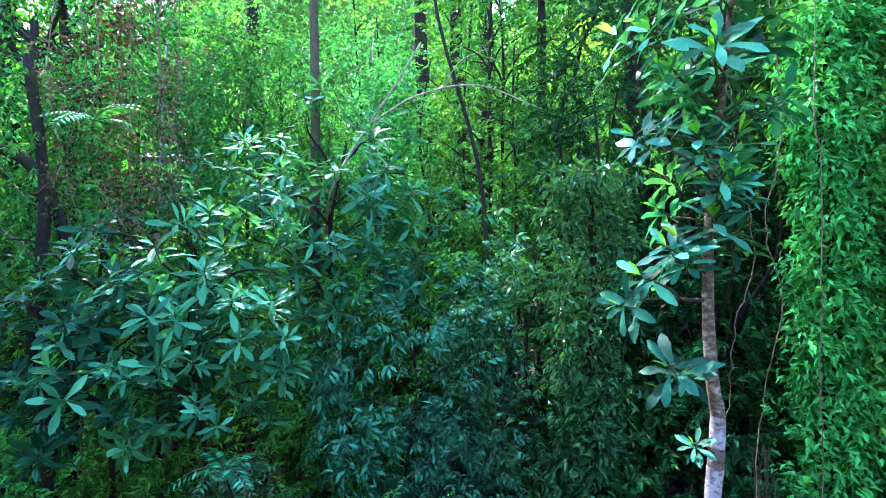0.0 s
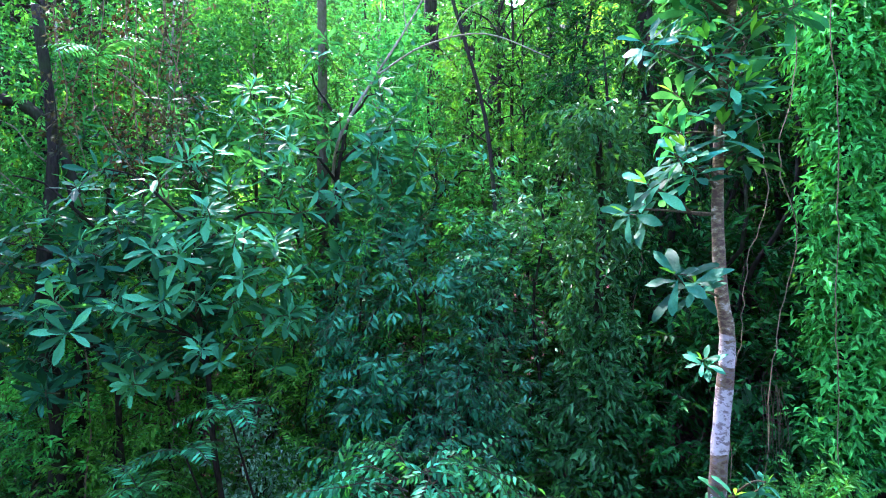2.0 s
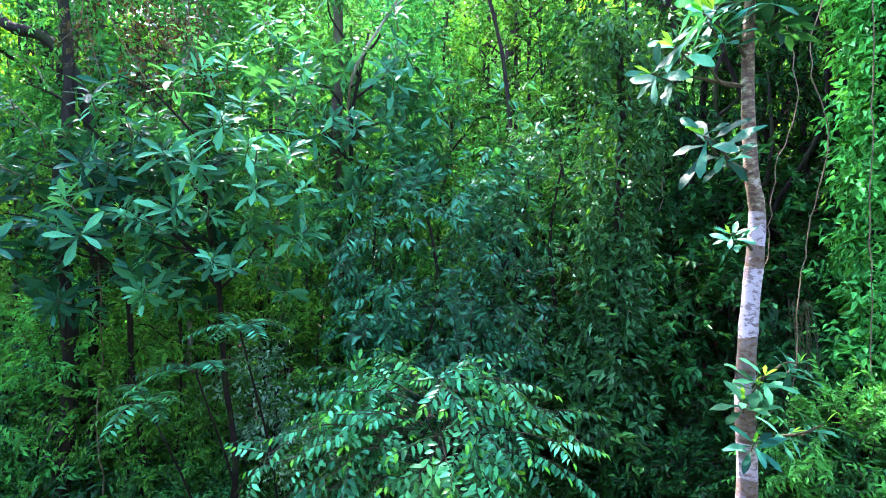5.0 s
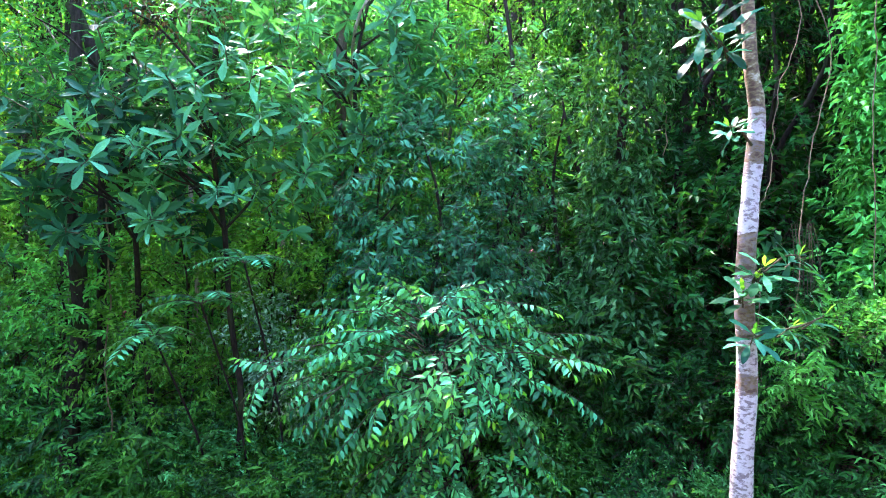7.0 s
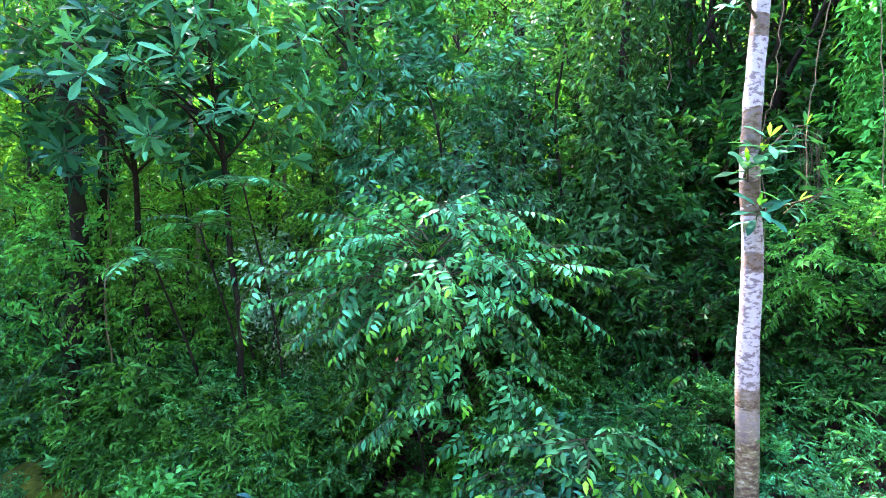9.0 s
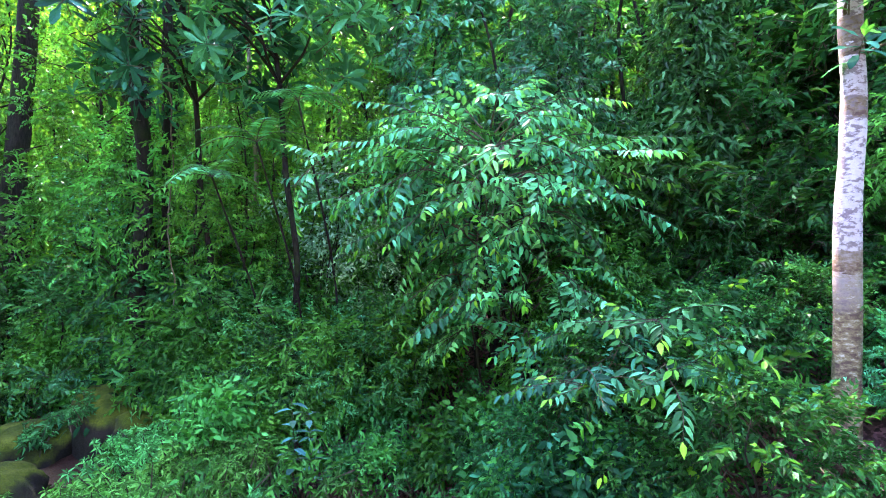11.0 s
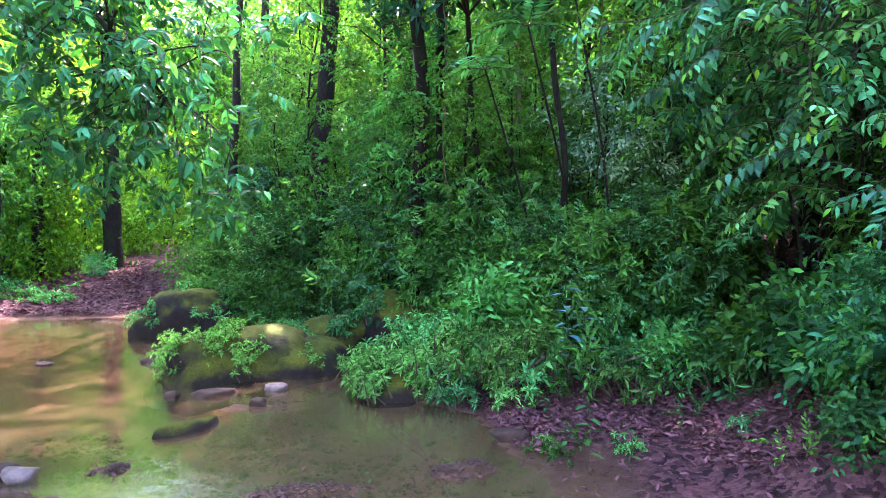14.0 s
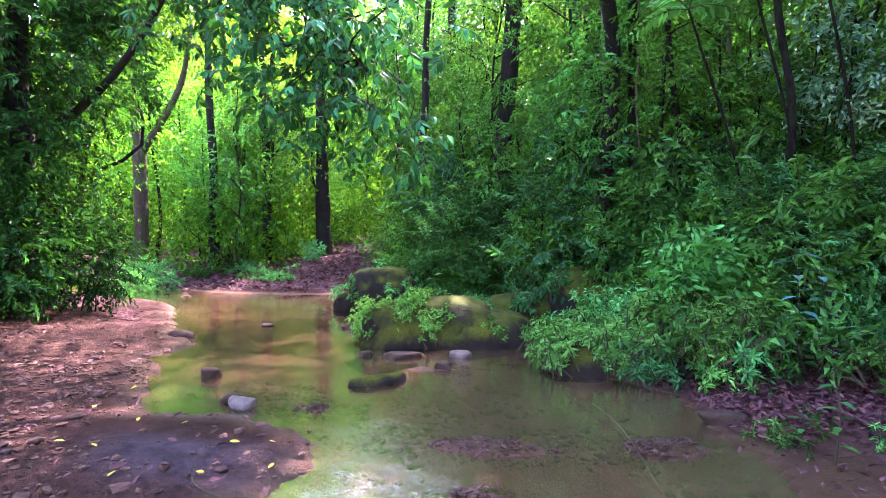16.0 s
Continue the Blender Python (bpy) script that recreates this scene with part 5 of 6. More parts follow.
bits = [scatter(peb[k], p[kind == k], frames(unit(rng.normal(size=((kind == k).sum(), 3)) * [1, 1, 0.15]), (0, 0, 1)), np.clip(rng.lognormal(-4.0, 0.55, (kind == k).sum()), 0.007, 0.06)) for k in range(5)]
pebbles = new("pebbles", mesh("pebbles", join(bits), [STONE]))
tagged(pebbles, "loose reddish-brown pebbles on the mud", "pebbles", kind="stuff")


# gravel on the shoals that break the surface
bits = []
for cx, cy, a, b, turn, h in SHOALS[:4]:
    u, v = rng.normal(size=420) * a * 0.55, rng.normal(size=420) * b * 0.6
    x, y = cx + u * math.cos(turn) - v * math.sin(turn), cy + u * math.sin(turn) + v * math.cos(turn)
    p = np.stack([x, y, np.maximum(full_z(x, y), -0.02)], 1)
    bits.append(scatter(peb[rng.integers(0, 5)], p, frames(unit(rng.normal(size=p.shape) * [1, 1, 0.3]), (0, 0, 1)), np.clip(rng.lognormal(-4.0, 0.45, len(p)), 0.008, 0.04)))
tagged(new("shoal_gravel", mesh("shoal_gravel", join(bits), [STONE_WET])), "wet dark gravel on low bars in the stream", "gravel", kind="stuff")


# stones lying on the shallow bed
rng = np.random.default_rng(97)
x, y = rng.uniform(-7.5, -1.8, 2600), rng.uniform(2.2, 6.0, 2600)
g = (shore_distance(x, y) < -0.05) & (uneven(np.stack([x * 1.6, y * 1.6, 0 * x], -1), 13) > 0.1)
p = np.stack([x[g], y[g], np.minimum(full_z(x[g], y[g]) + 0.01, -0.012)], 1)
bed = scatter(peb[2], p, frames(unit(rng.normal(size=p.shape) * [1, 1, 0.2]), (0, 0, 1)), np.clip(rng.lognormal(-3.5, 0.5, len(p)), 0.012, 0.07))
tagged(new("stream_bed_gravel", mesh("stream_bed_gravel", bed, [STONE_WET])), "brown stones lying on the shallow stream bed", "gravel", kind="stuff")


# ---- fallen leaves ----
def litter(name, places, label, seed, size=(0.07, 0.15), mat=LITTER):
    rng = np.random.default_rng(seed)
    n = len(places)
    tpl = [leaf(1, 0.42, c, 0.5, 0.45, 3) for c in (0.15, -0.3, 0.35, -0.1)]
    kind, bits = rng.integers(0, 4, n), []
    for k in range(4):
        g = kind == k
        m = g.sum()
        if m:
            d = np.stack([rng.normal(size=m), rng.normal(size=m), rng.normal(size=m) * 0.22], 1)
            up = np.stack([rng.normal(size=m) * 0.4, rng.normal(size=m) * 0.4, np.ones(m)], 1)
            bits.append(scatter(tpl[k], places[g] + np.stack([0 * d[:, 0], 0 * d[:, 0], rng.uniform(0.012, 0.045, m)], 1), frames(d, up), rng.uniform(*size, m)))
    return tagged(new(name, mesh(name, join(bits), [mat])), label, "leaf litter", kind="stuff")


def strewn(rng, n, x0, x1, y0, y1, dmin, dmax):
    x, y = rng.uniform(x0, x1, n), rng.uniform(y0, y1, n)
    d = shore_distance(x, y)
    g = (d > dmin) & (d < dmax)
    x, y = x[g], y[g]
    return np.stack([x, y, full_z(x, y)], 1)


rng = np.random.default_rng(15)
near = strewn(rng, 24000, -3.9, 3.0, 3.4, 8.0, 0.12, 2.4)
near = near[(near[:, 1] > 5.55 + 0.35 * np.sin(near[:, 0] * 3)) | (rng.uniform(0, 1, len(near)) < 0.12)]
litter("leaf_litter", near, "thick purplish-brown dead leaves on the bank", 1, (0.035, 0.09))
far = strewn(rng, 16000, -30, -12.5, 3.5, 14, 0.25, 8)
bar = [np.array([cx, cy, 0]) + np.stack([rng.normal(size=12) * a * 0.3, rng.normal(size=12) * a * 0.22, 0.008 + 0 * rng.normal(size=12)], 1) for cx, cy, a, *_ in SHOALS[:4]]
litter("leaf_litter", np.concatenate(bar), "sodden dead leaves caught on the gravel bars", 4, (0.035, 0.065))
litter("leaf_litter", far, "dead leaves strewn over the far bank", 2, (0.09, 0.2))
left = strewn(rng, 700, -14, -2.8, -2, 3, 0.05, 5)
litter("leaf_litter", left, "scattered dead leaves on the gravel bank", 3, (0.05, 0.11))
rng = np.random.default_rng(16)
spots_y = [(-4.9, 1.25), (-4.45, 1.35), (-5.2, 1.05), (-6.2, 1.35), (-5.9, 0.75), (-7.3, 1.2), (-6.6, 0.6), (-4.2, 1.75), (-4.6, 2.05), (-3.85, 1.5), (-4.0, 1.05), (-5.5, 1.6), (-8.2, 0.9), (-5.2, 1.9), (-4.5, 2.3),
           (-7.6, 0.3), (-9.0, 1.6), (-5.0, 0.6), (-3.15, 6.05), (-2.6, 6.2), (-1.9, 6.0), (-6.9, 1.75), (-4.1, 2.2)]
one = mesh("fallen_leaf", leaf(0.085, 0.042, 0.15, 0.08, 0.45, 4), [YELLOW_LEAF])
for x, y in spots_y:
    ob = new("fallen_leaf", one)
    ob.location, ob.rotation_euler, ob.scale = (x, y, zat(x, y) + 0.035), (rng.normal() * 0.15, rng.normal() * 0.15, rng.uniform(0, 6.3)), (rng.uniform(0.5, 0.9),) * 3
    tagged(ob, "bright yellow fallen leaf on the bank", "leaf", "fallen yellow leaves")

# ---- vine-clad columns and hanging vines ----
def leafy_column(name, x, y, top, radius, n, spray, key, label, seed, dia=0.2, lean=(0, 0), base=None, droop=-0.5, size=(0.8, 1.2), bark=None, reach=1.03):
    rng = np.random.default_rng(seed)
    z0 = zat(x, y) if base is None else base
    root = thing(name, (x, y, zat(x, y)), label, "tree")
    h = top - zat(x, y)
    line = trunk_line((0, 0, -0.3), (lean[0], lean[1], h), 0.08, rng, 6)
    part("trunk", mesh("trunk", tube(line, [dia * 0.6, dia * 0.45, dia * 0.3], 9, 0, 0.05, seed), [bark or BARK], True), root)
    t = rng.uniform((z0 - zat(x, y)) / h, reach, n)
    axis = np.array([[np.interp(v, np.linspace(0, 1, len(line)), line[:, k]) for k in range(3)] for v in t])
    a = rng.uniform(0, 6.3, n)
    wid = radius * (0.75 + 0.35 * uneven(np.stack([np.cos(a), np.sin(a), t * 6], -1), seed)) * rng.uniform(0.6, 1.1, n)
    out = np.stack([np.cos(a), np.sin(a), 0 * a], 1)
    part("vine_leaves", mesh("vine_leaves", clad(rng, axis + out * wid[:, None], out, SPRAY[spray], 1, 0.08, size, droop, 0.4), leafy("", key)), root, "leaves of the climbing vine")
    return root


leafy_column("vine_clad_trunk", 5.3, 7.0, 12.5, 0.58, 800, "broad", "vine", "trunk wrapped in bright green climbing vine", 301, 0.3, (0.3, 0.2), 5.2)
leafy_column("vine_clad_trunk", 4.75, 6.9, 11.2, 0.40, 640, "broad", "vine", "slim trunk wrapped in bright green vine", 302, 0.2, (0.2, 0), 5.0)
leafy_column("vine_clad_trunk", 6.1, 7.2, 13.0, 0.8, 420, "feather", "mid", "trunk wrapped in feathery green vine", 303, 0.3, (0.1, 0.2), 3.5)
leafy_column("vine_clad_trunk", 1.98, 7.75, 9.3, 0.55, 560, "broad", "blue", "slim trunk hidden under climbing leaves", 304, 0.16, (0.05, -0.2), None)
leafy_column("vine_clad_trunk", -2.5, 11.0, 14.5, 0.42, 380, "lance", "mid", "trunk with climbing leaves and bare pale upper bark", 305, 0.26, (-0.1, 0), None, bark=TWIG, reach=0.8)
leafy_column("vine_clad_trunk", -6.3, 8.6, 11.5, 0.4, 150, "lance_far", "mid", "dark trunk with sparse climbing leaves", 307, 0.26, (-0.4, 0.2), None)


def hanging(points, r, label, seed, name="hanging_vine"):
    line = glide(points, 7)
    line = line + np.random.default_rng(seed).normal(size=line.shape) * 0.012
    base = line[-1].copy()
    ob = new(name, mesh(name, tube(line - base, [r, r * 0.8], 5), [VINE], True))
    ob.location = base
    return tagged(ob, label, "vine")


hanging([(4.35, 6.3, 11.5), (4.32, 6.3, 10.0), (4.42, 6.35, 8.6), (4.36, 6.3, 7.0), (4.40, 6.35, 5.6), (4.42, 6.4, zat(4.42, 6.4))], 0.007, "thin pale vine hanging straight down", 1)
hanging([(4.0, 6.6, 11.5), (4.05, 6.5, 9.6), (3.85, 6.5, 8.6), (4.05, 6.5, 7.6), (3.9, 6.6, 6.6), (3.75, 6.6, 5.4), (3.7, 6.6, zat(3.7, 6.6))], 0.007, "thin twisting vine hanging from above", 2)
hanging([(3.6, 7.0, 11.0), (3.75, 6.9, 9.4), (3.9, 6.8, 8.2), (3.62, 6.8, 7.2), (3.55, 6.8, 6.3), (3.4, 6.8, 5.6), (3.5, 6.8, zat(3.5, 6.8))], 0.006, "thin brown vine looping down", 3)
hanging([(3.1, 9.4, 8.8), (3.25, 9.4, 7.4), (3.1, 9.4, 6.4), (3.3, 9.4, 5.2), (3.2, 9.3, zat(3.2, 9.3))], 0.01, "pale vine stem hanging on the hillside", 4)
hanging([(-5.75, 8.5, 6.4), (-5.66, 8.5, 4.8), (-5.74, 8.5, 3.6), (-5.66, 8.52, 2.6), (-5.74, 8.5, 1.8), (-5.68, 8.5, zat(-5.68, 8.5))], 0.013, "pale thin vine hanging to the ground", 5)

# curtain of dry creeper high in the paddle-leaved trees
rng = np.random.default_rng(31)
curtain = thing("dry_creeper", (-4.25, 7.3, 9.0), "brownish half-dry creeper hanging in a curtain", "creeper")
for k in range(9):
    x0, y0 = rng.normal() * 0.38, rng.normal() * 0.25
    strand = glide([(x0, y0, 2.8), (x0 + rng.normal() * 0.1, y0, 1.6), (x0 + rng.normal() * 0.15, y0, 0.5), (x0 + rng.normal() * 0.2, y0, rng.uniform(-0.6, 0.1))], 6)
    stem = part("strand", mesh("strand", tube(strand, [0.010, 0.005], 4), [VINE], True), curtain)
    pick = strand[rng.integers(0, len(strand), 16)] + rng.normal(size=(16, 3)) * 0.08
    part("strand_leaves", mesh("strand_leaves", clad(rng, pick, unit(rng.normal(size=(16, 3)) + [0, -0.6, -0.4]), SPRAY["leaflet"], 1, 0.05, (0.7, 1.2), -0.3), [LEAF["dry"], LEAF["dry"], TWIG]), stem)

# root tuft hanging by the white tree
rng = np.random.default_rng(6)
root_tuft = thing("hanging_root_tuft", (3.95, 6.8, 3.4), "bundle of thin brown aerial roots", "roots")
for k in range(12):
    o = rng.normal(size=3) * [0.13, 0.10, 0]
    part("root", mesh("root", tube(glide([o * 0.7 + [0, 0, 2.4], o * 0.5 + [0, 0, 1.8] + rng.normal(size=3) * 0.05, o + [0, 0, 0.9] + rng.normal(size=3) * 0.06, o * 1.3 + [0, 0, rng.uniform(-0.6, 0.4)]], 4), [0.005, 0.003], 4), [TWIG], True), root_tuft)

# ---- ferns ----
FROND = [mesh("frond", frond(s, 0.8, 12, 0.20, 0.06, 0.75 + 0.15 * s), leafy("", "bush")) for s in range(3)]


def fern(x, y, z, size, n, seed, label="fern with arching feathered fronds"):
    rng = np.random.default_rng(seed)
    root = thing("fern", (x, y, z), label, "fern", "ferns")
    for k in range(n):
        ob = part("frond", FROND[k % 3], root)
        ob.rotation_euler = (rng.normal() * 0.15, -rng.uniform(0.15, 0.75), k * 6.283 / n + rng.normal() * 0.25)
        ob.scale = (size * rng.uniform(0.8, 1.15),) * 3
    return root


for k, (x, y, z, s) in enumerate([(-3.55, 7.3, 4.75, 0.95), (-3.0, 7.4, 5.3, 0.8), (-4.2, 7.3, 4.3, 0.85), (-4.3, 6.7, 9.9, 0.7)]):
    rng = np.random.default_rng(400 + k)
    fern(x, y, z, s, 7, 400 + k, "tree fern crown of arching feathered fronds")
    if k < 3:
        g = zat(x, y + 0.3)
        hold = new("tree_fern_trunk", mesh("fern_stem", tube(glide([(0, 1.6, 0.1), (0.05, 1.2, (z - g) * 0.5), (0, 0, z - g)], 5), [0.02, 0.014], 6, 0, 0.08), [BARK], True))
        hold.location = (x, y, g)
        tagged(hold, "thin brown fibrous fern stem", "tree fern")
for k, (x, y, s) in enumerate([(3.6, 7.0, 0.9), (4.2, 6.5, 0.8), (3.1, 7.6, 0.9), (4.7, 6.4, 0.8), (3.3, 6.2, 0.7), (2.9, 7.2, 0.8), (4.4, 7.6, 0.9), (1.7, 7.4, 0.7), (5.4, 6.2, 0.8), (-15.5, 9.8, 0.8), (-13.0, 8.6, 0.7)]):
    fern(x, y, zat(x, y) + 0.1, s, 7, 420 + k)

# ---- the dark left-bank tree and its overhanging bough ----
rng = np.random.default_rng(64)
dark_tree = thing("leaning_bank_tree", (-12.9, 0.5, zat(-12.9, 0.5)), "leaning tree on the bank, its thick leaves coloured dark for shade", "tree")
o = np.array(dark_tree.location)
part("trunk", mesh("trunk", tube(glide([(-0.1, -0.4, -0.3), (0, -0.2, 1.2), (0.3, 0.2, 2.6), (0.2, 0.1, 4.5), (0.0, 0.3, 7.5), (0.2, 0.5, 10)], 5), [0.34, 0.22, 0.18, 0.15, 0.1], 11, 0, 0.05), [BARK], True), dark_tree)
limb = part("limb", mesh("limb", tube(glide(np.array([(-12.6, 0.7, 3.0), (-11.9, 1.2, 3.5), (-11.1, 1.8, 4.1), (-10.6, 2.2, 4.7), (-10.1, 2.5, 5.3), (-9.2, 2.9, 6.2), (-7.6, 3.1, 6.6), (-6.0, 3.4, 5.6)]) - o, 5), [0.085, 0.065, 0.05, 0.04, 0.03], 9, 0, 0.05), [BARK], True), dark_tree)
arm = glide(np.array([(-9.2, 2.9, 6.2), (-7.6, 2.8, 5.6), (-6.4, 2.8, 4.7), (-5.6, 3.1, 3.8), (-5.15, 3.45, 3.1)]) - o, 6)
branch = part("branch", mesh("branch", tube(arm, [0.045, 0.012], 7, 0, 0.05), [BARK], True), dark_tree)
# leaves sorted by place: a darker leaf colour stands in for shade
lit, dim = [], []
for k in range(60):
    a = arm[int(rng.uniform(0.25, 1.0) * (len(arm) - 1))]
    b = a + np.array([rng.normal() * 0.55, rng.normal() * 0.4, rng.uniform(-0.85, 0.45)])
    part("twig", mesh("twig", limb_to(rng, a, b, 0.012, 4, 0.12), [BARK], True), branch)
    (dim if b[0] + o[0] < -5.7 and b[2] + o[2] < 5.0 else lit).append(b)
for group, key, text in ((lit, "bough", "drooping leaves in the fresh green given to the lit part"), (dim, "deep", "drooping leaves coloured darker to stand for shade")):
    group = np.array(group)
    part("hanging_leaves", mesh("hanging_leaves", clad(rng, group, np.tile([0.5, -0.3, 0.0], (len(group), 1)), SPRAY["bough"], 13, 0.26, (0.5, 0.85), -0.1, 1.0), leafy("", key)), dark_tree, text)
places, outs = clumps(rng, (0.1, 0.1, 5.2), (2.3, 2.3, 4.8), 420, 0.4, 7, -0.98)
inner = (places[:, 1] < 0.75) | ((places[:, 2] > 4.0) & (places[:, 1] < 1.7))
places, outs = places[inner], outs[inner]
# crown shade is put into the dark leaf colour
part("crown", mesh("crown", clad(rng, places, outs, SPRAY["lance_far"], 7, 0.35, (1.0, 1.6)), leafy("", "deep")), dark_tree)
# foliage above the view, added to shade the bank and fill the water's reflection
places, outs = clumps(rng, (1.6, 3.4, 11.0), (4.8, 4.6, 2.4), 200, 0.3, 9, -0.98)
for b in places[::12]:
    part("limb", mesh("limb", limb_to(rng, (0.1, 0.4, 8.0), b, 0.05, 5, 0.2), [BARK], True), dark_tree)
part("high_crown", mesh("high_crown", clad(rng, places, outs, SPRAY["coarse"], 5, 0.5, (0.9, 1.5)), leafy("", "mid")), dark_tree)
for x, y, s, a in ((-11.6, -0.4, 1.1, 0), (-12.2, -1.6, 1.4, 80), (-13.9, 1.0, 1.2, 150), (-10.9, -1.6, 1.2, 30), (-14.5, -0.6, 1.5, 200), (-12.0, 0.2, 0.9, 60), (-13.0, 1.5, 0.9, 20), (-11.2, -0.9, 0.8, 260)):
    again(kinds["dark"], x, y, a, s)

# ---- low plants of the banks ----
weed = shrub("bank_herb", 71, (0, 0, 0.16), (0.30, 0.30, 0.2), 14, 2, "star", "star", "low herb with narrow green leaves", 3, 0.07, (0.7, 1.1), 0.6, 0.6, -0.2, 0.3, 0.006, "herb")
seed_pl = shrub("broad_leaved_seedling", 72, (0, 0, 0.22), (0.22, 0.22, 0.2), 9, 1, "lance", "mid", "small green broad-leaved seedling on the bank", 3, 0.05, (0.7, 1.1), 0.2, 0.6, -0.3, 0.3, 0.006, "seedling")
put_at(weed, -3.3, 6.35), put_at(seed_pl, -2.9, 6.6)
rng = np.random.default_rng(73)
herb_spots = [(-2.45, 5.35, 0.45), (-2.15, 5.25, 0.4), (-1.75, 5.6, 0.4), (-3.6, 6.2, 1.0), (-3.9, 6.15, 0.9), (-2.6, 6.75, 1.0), (-2.1, 6.8, 1.1), (-1.6, 6.75, 0.9), (-1.1, 6.8, 1.2), (-0.6, 6.7, 0.8), (-3.2, 6.7, 1.1), (-4.2, 6.6, 1.0),
              (-5.5, 6.6, 1.0), (-7.9, 6.4, 1.0), (-8.9, 7.2, 1.2), (-1.4, 6.3, 0.35), (-0.9, 5.9, 0.4), (-2.7, 7.05, 1.3), (-3.4, 7.2, 1.3), (0.2, 5.6, 0.7), (0.8, 5.2, 1.2), (1.4, 5.3, 1.4), (1.9, 5.5, 1.5), (-0.5, 5.2, 0.4)]
for i, (x, y, s) in enumerate(herb_spots):
    again((weed, seed_pl)[i % 2], x, y, rng.uniform(0, 360), s * 1.2)
for i in range(64):
    x, y = rng.uniform(-9.5, -3.0), rng.uniform(6.7, 8.3)
    if float(shore_distance(np.array([x]), np.array([y]))[0]) > 0.15 and not -8.7 < x < -5.7:
        again((weed, seed_pl, kinds["fresh"], weed)[i % 4], x, y, rng.uniform(0, 360), rng.uniform(0.8, 1.5) * (0.2 if i % 4 == 2 else 1))
for i in range(46):
    x, y = rng.uniform(-25, -16.5), rng.uniform(4, 12)
    if float(shore_distance(np.array([x]), np.array([y]))[0]) > 1.6 and abs((x + 15.8) * 0.48 + (y - 8.5) * 0.88) > 1.0:
        deep_in = float(shore_distance(np.array([x]), np.array([y]))[0]) > 5.5
        again((weed, seed_pl, kinds["fresh"] if deep_in else weed)[i % 3], x, y, rng.uniform(0, 360), rng.uniform(0.8, 1.6) * (0.55 if i % 3 == 2 and deep_in else 1))
for x, y, s in ((-20.5, 3.9, 0.7), (-21.6, 3.6, 0.8), (-19.4, 3.0, 0.6)):
    again(kinds["fresh"], x, y, 40 * x, s)


# ---- single branches, shoots and twigs ----
def line_thing(name, points, radii, mat, label, category, seed=0, sides=6):
    pts = np.asarray(points, float)
    ob = new(name, mesh(name, tube(glide(pts - pts[0], 6), radii, sides, 0, 0.06, seed), [mat], True))
    ob.location = pts[0]
    return tagged(ob, label, category)


line_thing("curved_liana", [(-6.4, 9.3, 2.0), (-6.3, 9.2, 5.0), (-6.2, 9.1, 7.6), (-6.35, 9.0, 8.9), (-6.7, 9.0, 9.6), (-7.1, 9.0, 9.95), (-7.8, 9.1, 10.2), (-8.8, 9.6, 11.2)], [0.07, 0.09, 0.10, 0.08], BARK, "thick dark liana bending over between the trees", "liana", 3, 8)
dead = thing("dead_branch", (-1.8, 9.5, 9.4), "bare grey dead branch slanting through the leaves", "branch")
for pts, r in (([(-2.4, 11.0, 8.2), (-1.95, 9.5, 9.3), (-1.43, 9.5, 10.25), (-0.8, 9.3, 11.1), (-0.35, 9.2, 11.8)], 0.035), ([(-1.2, 9.4, 10.5), (-0.4, 9.2, 10.9), (0.6, 9.0, 11.0), (1.65, 9.0, 10.6)], 0.02), ([(-0.7, 9.3, 11.15), (-0.75, 9.2, 11.7), (-0.6, 9.2, 12.2)], 0.012), ([(0.0, 9.1, 10.95), (0.3, 9.0, 11.4), (0.75, 9.0, 11.6)], 0.01)):
    part("twig", mesh("twig", tube(glide(np.array(pts) - np.array(dead.location), 5), [r, r * 0.4], 6, 0, 0.05), [BARK_PALE], True), dead)
line_thing("fallen_stick", [(-4.3, 5.2, 0.02), (-3.75, 4.95, 0.05), (-3.3, 4.7, 0.03), (-2.85, 4.3, 0.05), (-2.45, 3.95, 0.0)], [0.004, 0.005, 0.003], TWIG, "thin crooked stick lying in the water", "stick", 5, 5)
line_thing("fallen_stick", [(-3.5, 1.9, 0.1), (-3.9, 1.7, 0.12), (-4.3, 1.75, 0.1)], [0.008, 0.005], TWIG, "short brown stick on the gravel", "stick", 6, 5)

rng = np.random.default_rng(404)


def young_shoot(x, y, h, n, blade, label, key="light"):
    """A thin upright stem with leaves up its length."""
    z = zat(x, y)
    root = thing("young_shoot", (x, y, z), label, "seedling")
    stem = glide([(0, 0, -0.05), (0.03, 0.02, h * 0.5), (-0.02, 0.04, h)], 5)
    part("stem", mesh("stem", tube(stem, [0.007, 0.003], 5), [TWIG], True), root)
    for k in range(n):
        t = 0.25 + 0.75 * k / n
        at = np.array([np.interp(t, np.linspace(0, 1, len(stem)), stem[:, j]) for j in range(3)])
        a = k * 2.4
        part("leaf", mesh("leaf", scatter(leaf(1, 0.38, 0.3, 0.2, 0.42, 4), [at], frames(np.array([[math.cos(a), math.sin(a), 0.15]]), (0, 0, 1)), blade * rng.uniform(0.8, 1.15)), [LEAF[key]]), root)
    return root


young_shoot(-1.98, 5.15, 0.62, 9, 0.14, "slender seedling with fresh green leaves on the mud")
young_shoot(-2.25, 5.3, 0.3, 7, 0.10, "small fresh seedling at the bank's edge")
young_shoot(-2.75, 6.0, 0.25, 6, 0.09, "small fresh seedling among dead leaves")
young_shoot(-1.7, 5.35, 0.3, 6, 0.1, "small fresh seedling on the mud")
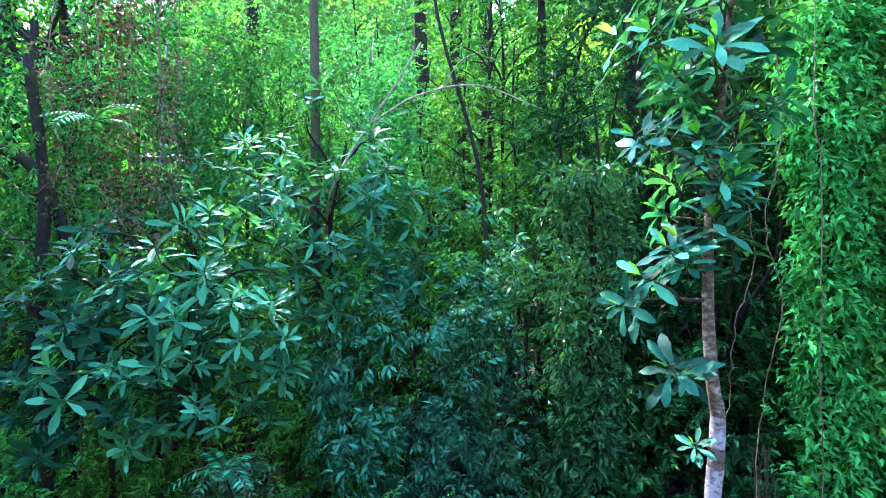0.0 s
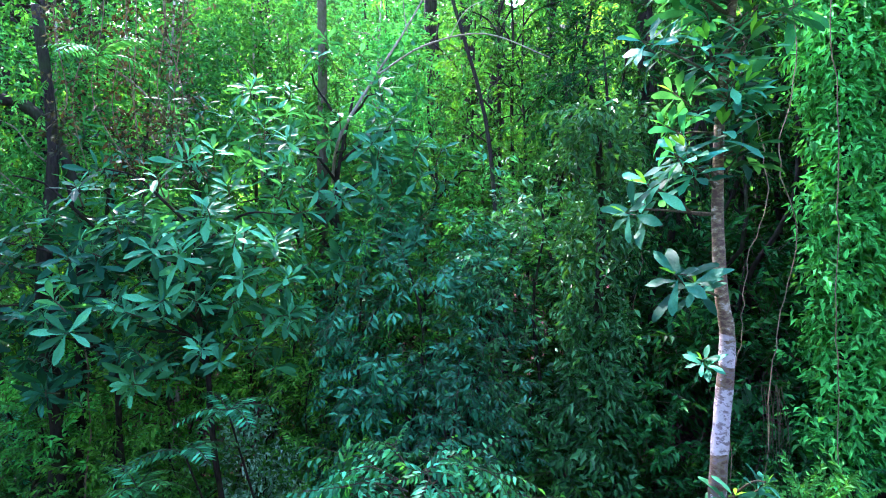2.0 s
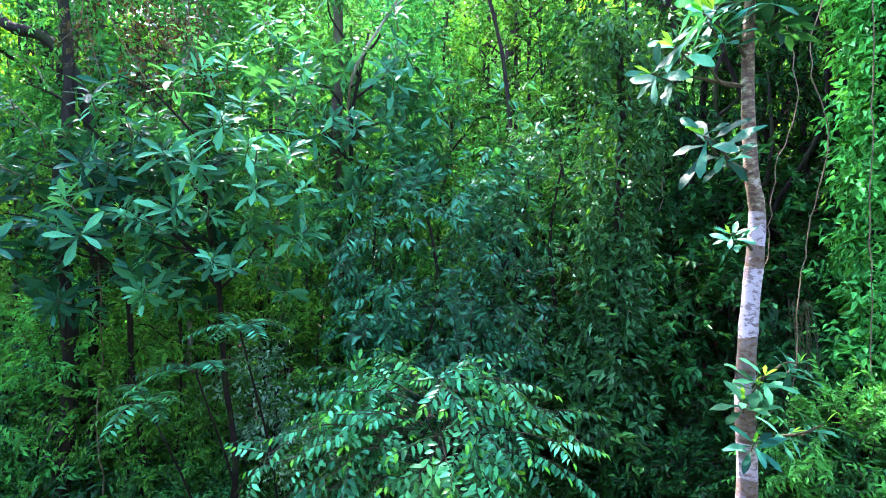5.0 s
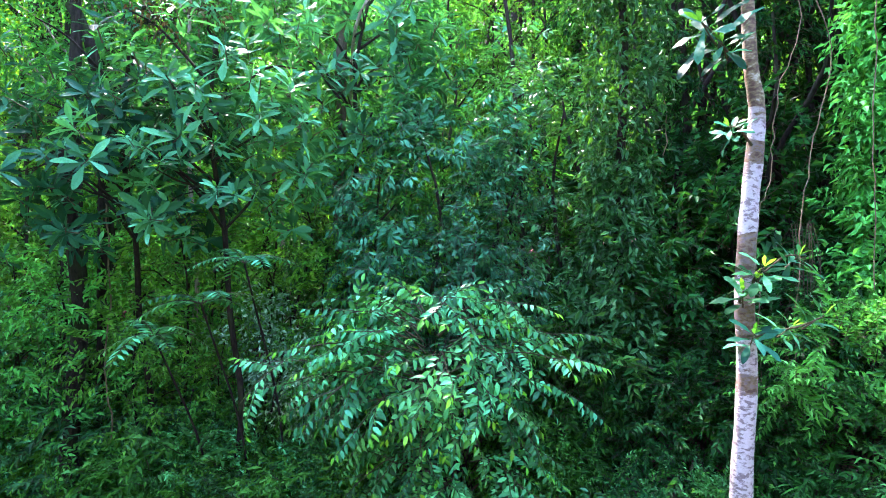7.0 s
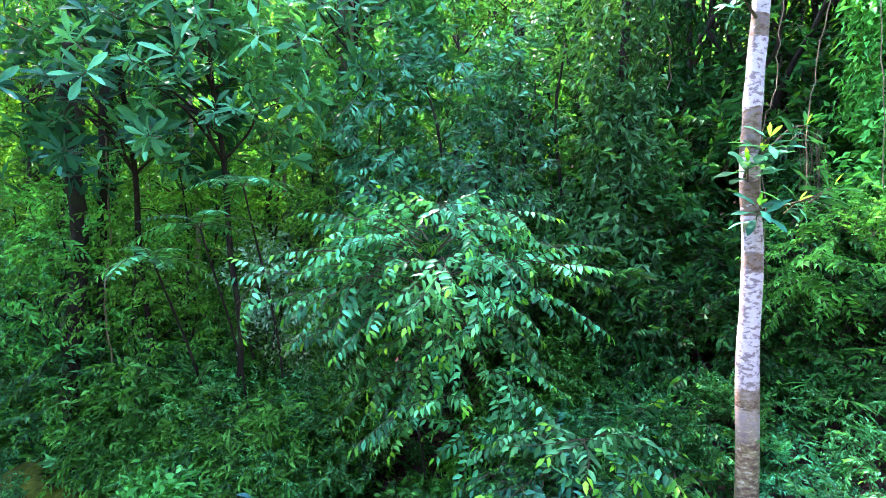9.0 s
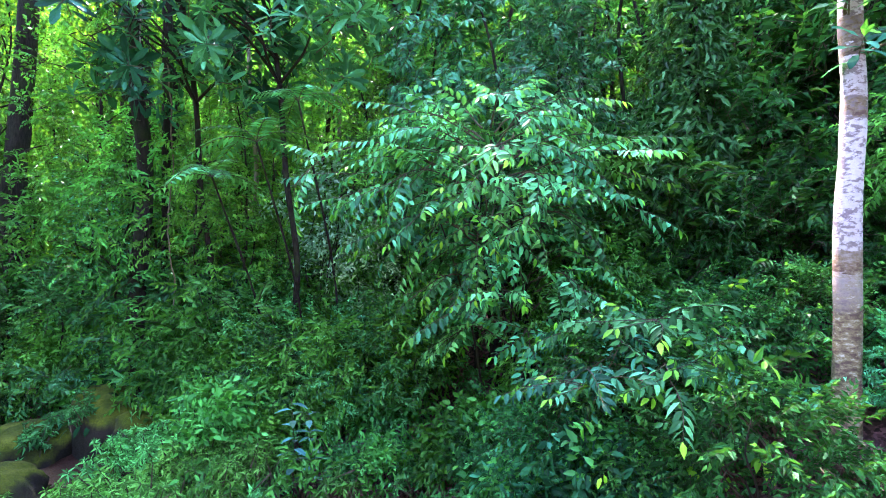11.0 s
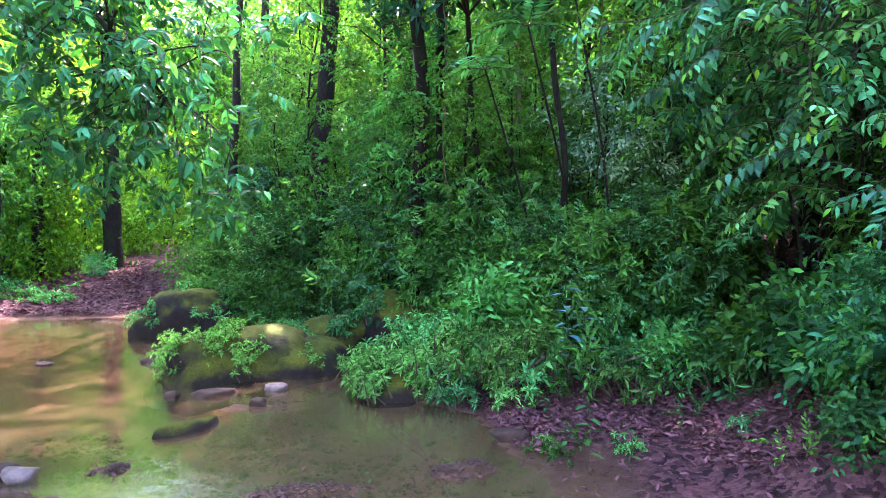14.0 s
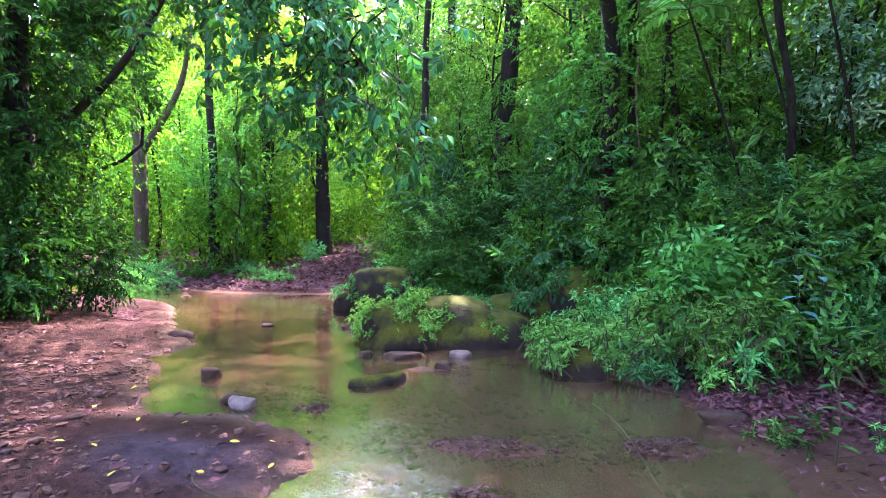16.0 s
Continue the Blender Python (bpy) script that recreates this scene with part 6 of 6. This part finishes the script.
young_shoot(-2.9, 6.95, 1.3, 14, 0.24, "broad bluish-leaved plant above the bank", "bluish")
young_shoot(-2.7, 7.0, 1.1, 12, 0.22, "broad bluish-leaved plant above the bank", "bluish")
lime = shrub("lime_green_plant", 86, (0, 0, 0.95), (0.38, 0.34, 0.6), 30, 3, "large", "vine", "upright bushy plant with lime-green leaves", 6, 0.1, (0.8, 1.2), 0.3, 0.5, -0.8, 0.4, 0.01, "plant")
put_at(lime, -3.85, 6.95), again(lime, -4.15, 7.25, 120, 0.75), again(lime, -3.45, 7.35, 50, 0.7)
young_shoot(-3.35, 4.0, 0.12, 5, 0.06, "tiny green seedling on the gravel bar")


def fan_palm(x, y, s, seed):
    rng = np.random.default_rng(seed)
    root = thing("fan_palm", (x, y, zat(x, y)), "young palm with narrow fanned leaflets", "palm", "young palms")
    for k in range(5):
        a, up = k * 1.3, rng.uniform(0.5, 0.9)
        tip = np.array([math.cos(a) * 0.4, math.sin(a) * 0.4, up]) * s
        stem = part("leaf_stalk", mesh("leaf_stalk", tube(glide([(0, 0, 0), tip * [0.4, 0.4, 0.6], tip], 4), [0.012, 0.006], 5), [TWIG], True), root)
        bits = []
        for j in range(13):
            b = radians(-80 + 160 * j / 12)
            d = unit(tip * [1, 1, 0.3]) * math.cos(b) + np.cross(unit(tip * [1, 1, 0.3]), (0, 0, 1)) * math.sin(b)
            bits.append(scatter(leaf(1, 0.09, 0.35, 0.4, 0.4, 3), [tip], frames(d[None], (0, 0, 1)), 0.5 * s * rng.uniform(0.85, 1.1)))
        part("fan", mesh("fan", join(bits), [LEAF["light"]]), stem)
    return root


fan_palm(3.7, 5.7, 0.75, 4), fan_palm(4.1, 5.9, 0.8, 1), fan_palm(4.9, 5.7, 0.9, 2), fan_palm(3.9, 7.3, 1.0, 3)

# ---- broader-leaved plants on the bank ----
for x, y, h, n, b, key, text in ((-4.05, 6.32, 0.42, 10, 0.19, "mid", "broad-leaved plant drooping at the waterline"), (-3.7, 6.45, 0.36, 9, 0.17, "bush", "broad-leaved plant drooping at the waterline"), (-3.15, 6.6, 0.35, 9, 0.16, "mid", "broad-leaved plant at the edge of the litter"),
                                 (-3.3, 8.1, 1.2, 8, 0.24, "big", "broad bluish-leaved plant above the bank"), (-2.35, 6.9, 0.5, 10, 0.18, "bush", "broad-leaved plant at the edge of the litter"), (-5.6, 7.0, 0.4, 9, 0.16, "light", "small broad-leaved plant between the boulders")):
    young_shoot(x, y, h, n, b, text, key)

bright = shrub("bright_leaved_shrub", 81, (0, 0, 1.9), (0.7, 0.5, 0.45), 34, 4, "feather", "vine", "arching shrub with bright green feathered leaves", 6, 0.12, (0.6, 0.95), 0.2, 0.5, -0.7, 0.4, 0.012, "shrub", 0.5)
put_at(bright, 3.85, 6.0, z=4.3 - 1.9)

# a fleck of sunlight, put into the pale leaf colour
pale = shrub("pale_leaved_shrub", 84, (0, 0, 1.4), (0.75, 0.6, 1.1), 40, 3, "broad", "pale", "shrub with small leaves coloured pale for a fleck of sun", 6, 0.16, (0.6, 1.0), 0.1, 0.6, -0.9, 0.5, 0.014)
put_at(pale, -3.4, 9.3, z=2.4), again(pale, -2.65, 9.2, 60, 0.85, z=1.6)

# ---- larger-leaved plants among the undergrowth ----
large = shrub("large_leaved_plant", 91, (0, 0, 0.42), (0.5, 0.45, 0.4), 22, 4, "large", "mid", "plant with large pointed fresh green leaves", 5, 0.14, (0.8, 1.25), 0.2, 0.5, -0.4, 0.3, 0.01, "plant")
tinted = shrub("bluish_leaved_plant", 92, (0, 0, 0.40), (0.45, 0.45, 0.38), 20, 4, "large", "bough", "plant with large dark bluish-green leaves", 5, 0.14, (0.8, 1.2), 0.2, 0.5, -0.4, 0.3, 0.01, "plant")
for k, (x, y, s) in enumerate([(-0.3, 6.5, 0.9), (0.3, 6.1, 0.8), (0.0, 5.7, 0.7), (0.5, 5.5, 0.8), (-0.7, 6.8, 0.9), (-1.2, 7.0, 0.8), (0.9, 5.2, 0.8), (-0.4, 6.1, 0.6), (0.2, 5.2, 0.6)]):
    again((large, tinted)[k % 2], x, y, k * 83, s)
for k, (x, y, s) in enumerate([(0.3, 5.15, 0.85), (0.05, 5.5, 0.8), (-0.2, 5.85, 0.8), (0.5, 4.75, 0.7), (-0.5, 6.25, 0.8), (0.75, 5.0, 0.9), (-0.15, 5.1, 0.5)]):
    again(tinted, x, y, k * 61 + 20, s)
put_at(large, -3.4, 7.2, size=0.5), put_at(tinted, -2.4, 7.3, size=0.5)
rng = np.random.default_rng(95)
for i, (x, y, s) in enumerate([(-5.4, 7.75, 0.5), (-9.0, 7.9, 0.6), (-9.6, 8.0, 0.9), (-4.4, 7.5, 0.6), (-2.2, 7.15, 0.6), (-1.6, 7.0, 0.7), (-5.9, 9.2, 1.1), (-7.0, 9.7, 1.0), (-8.0, 9.3, 1.1),
                               (-4.8, 8.5, 1.2), (-3.7, 8.4, 1.1), (-2.0, 8.0, 0.8), (-9.8, 8.4, 1.3), (-10.8, 8.2, 1.2), (-0.9, 6.9, 0.8), (-3.0, 8.6, 1.4), (-6.5, 8.9, 1.4), (-12.0, 8.3, 1.2)]):
    again((large, tinted, large)[i % 3], x, y, rng.uniform(0, 360), s * rng.uniform(0.85, 1.15))
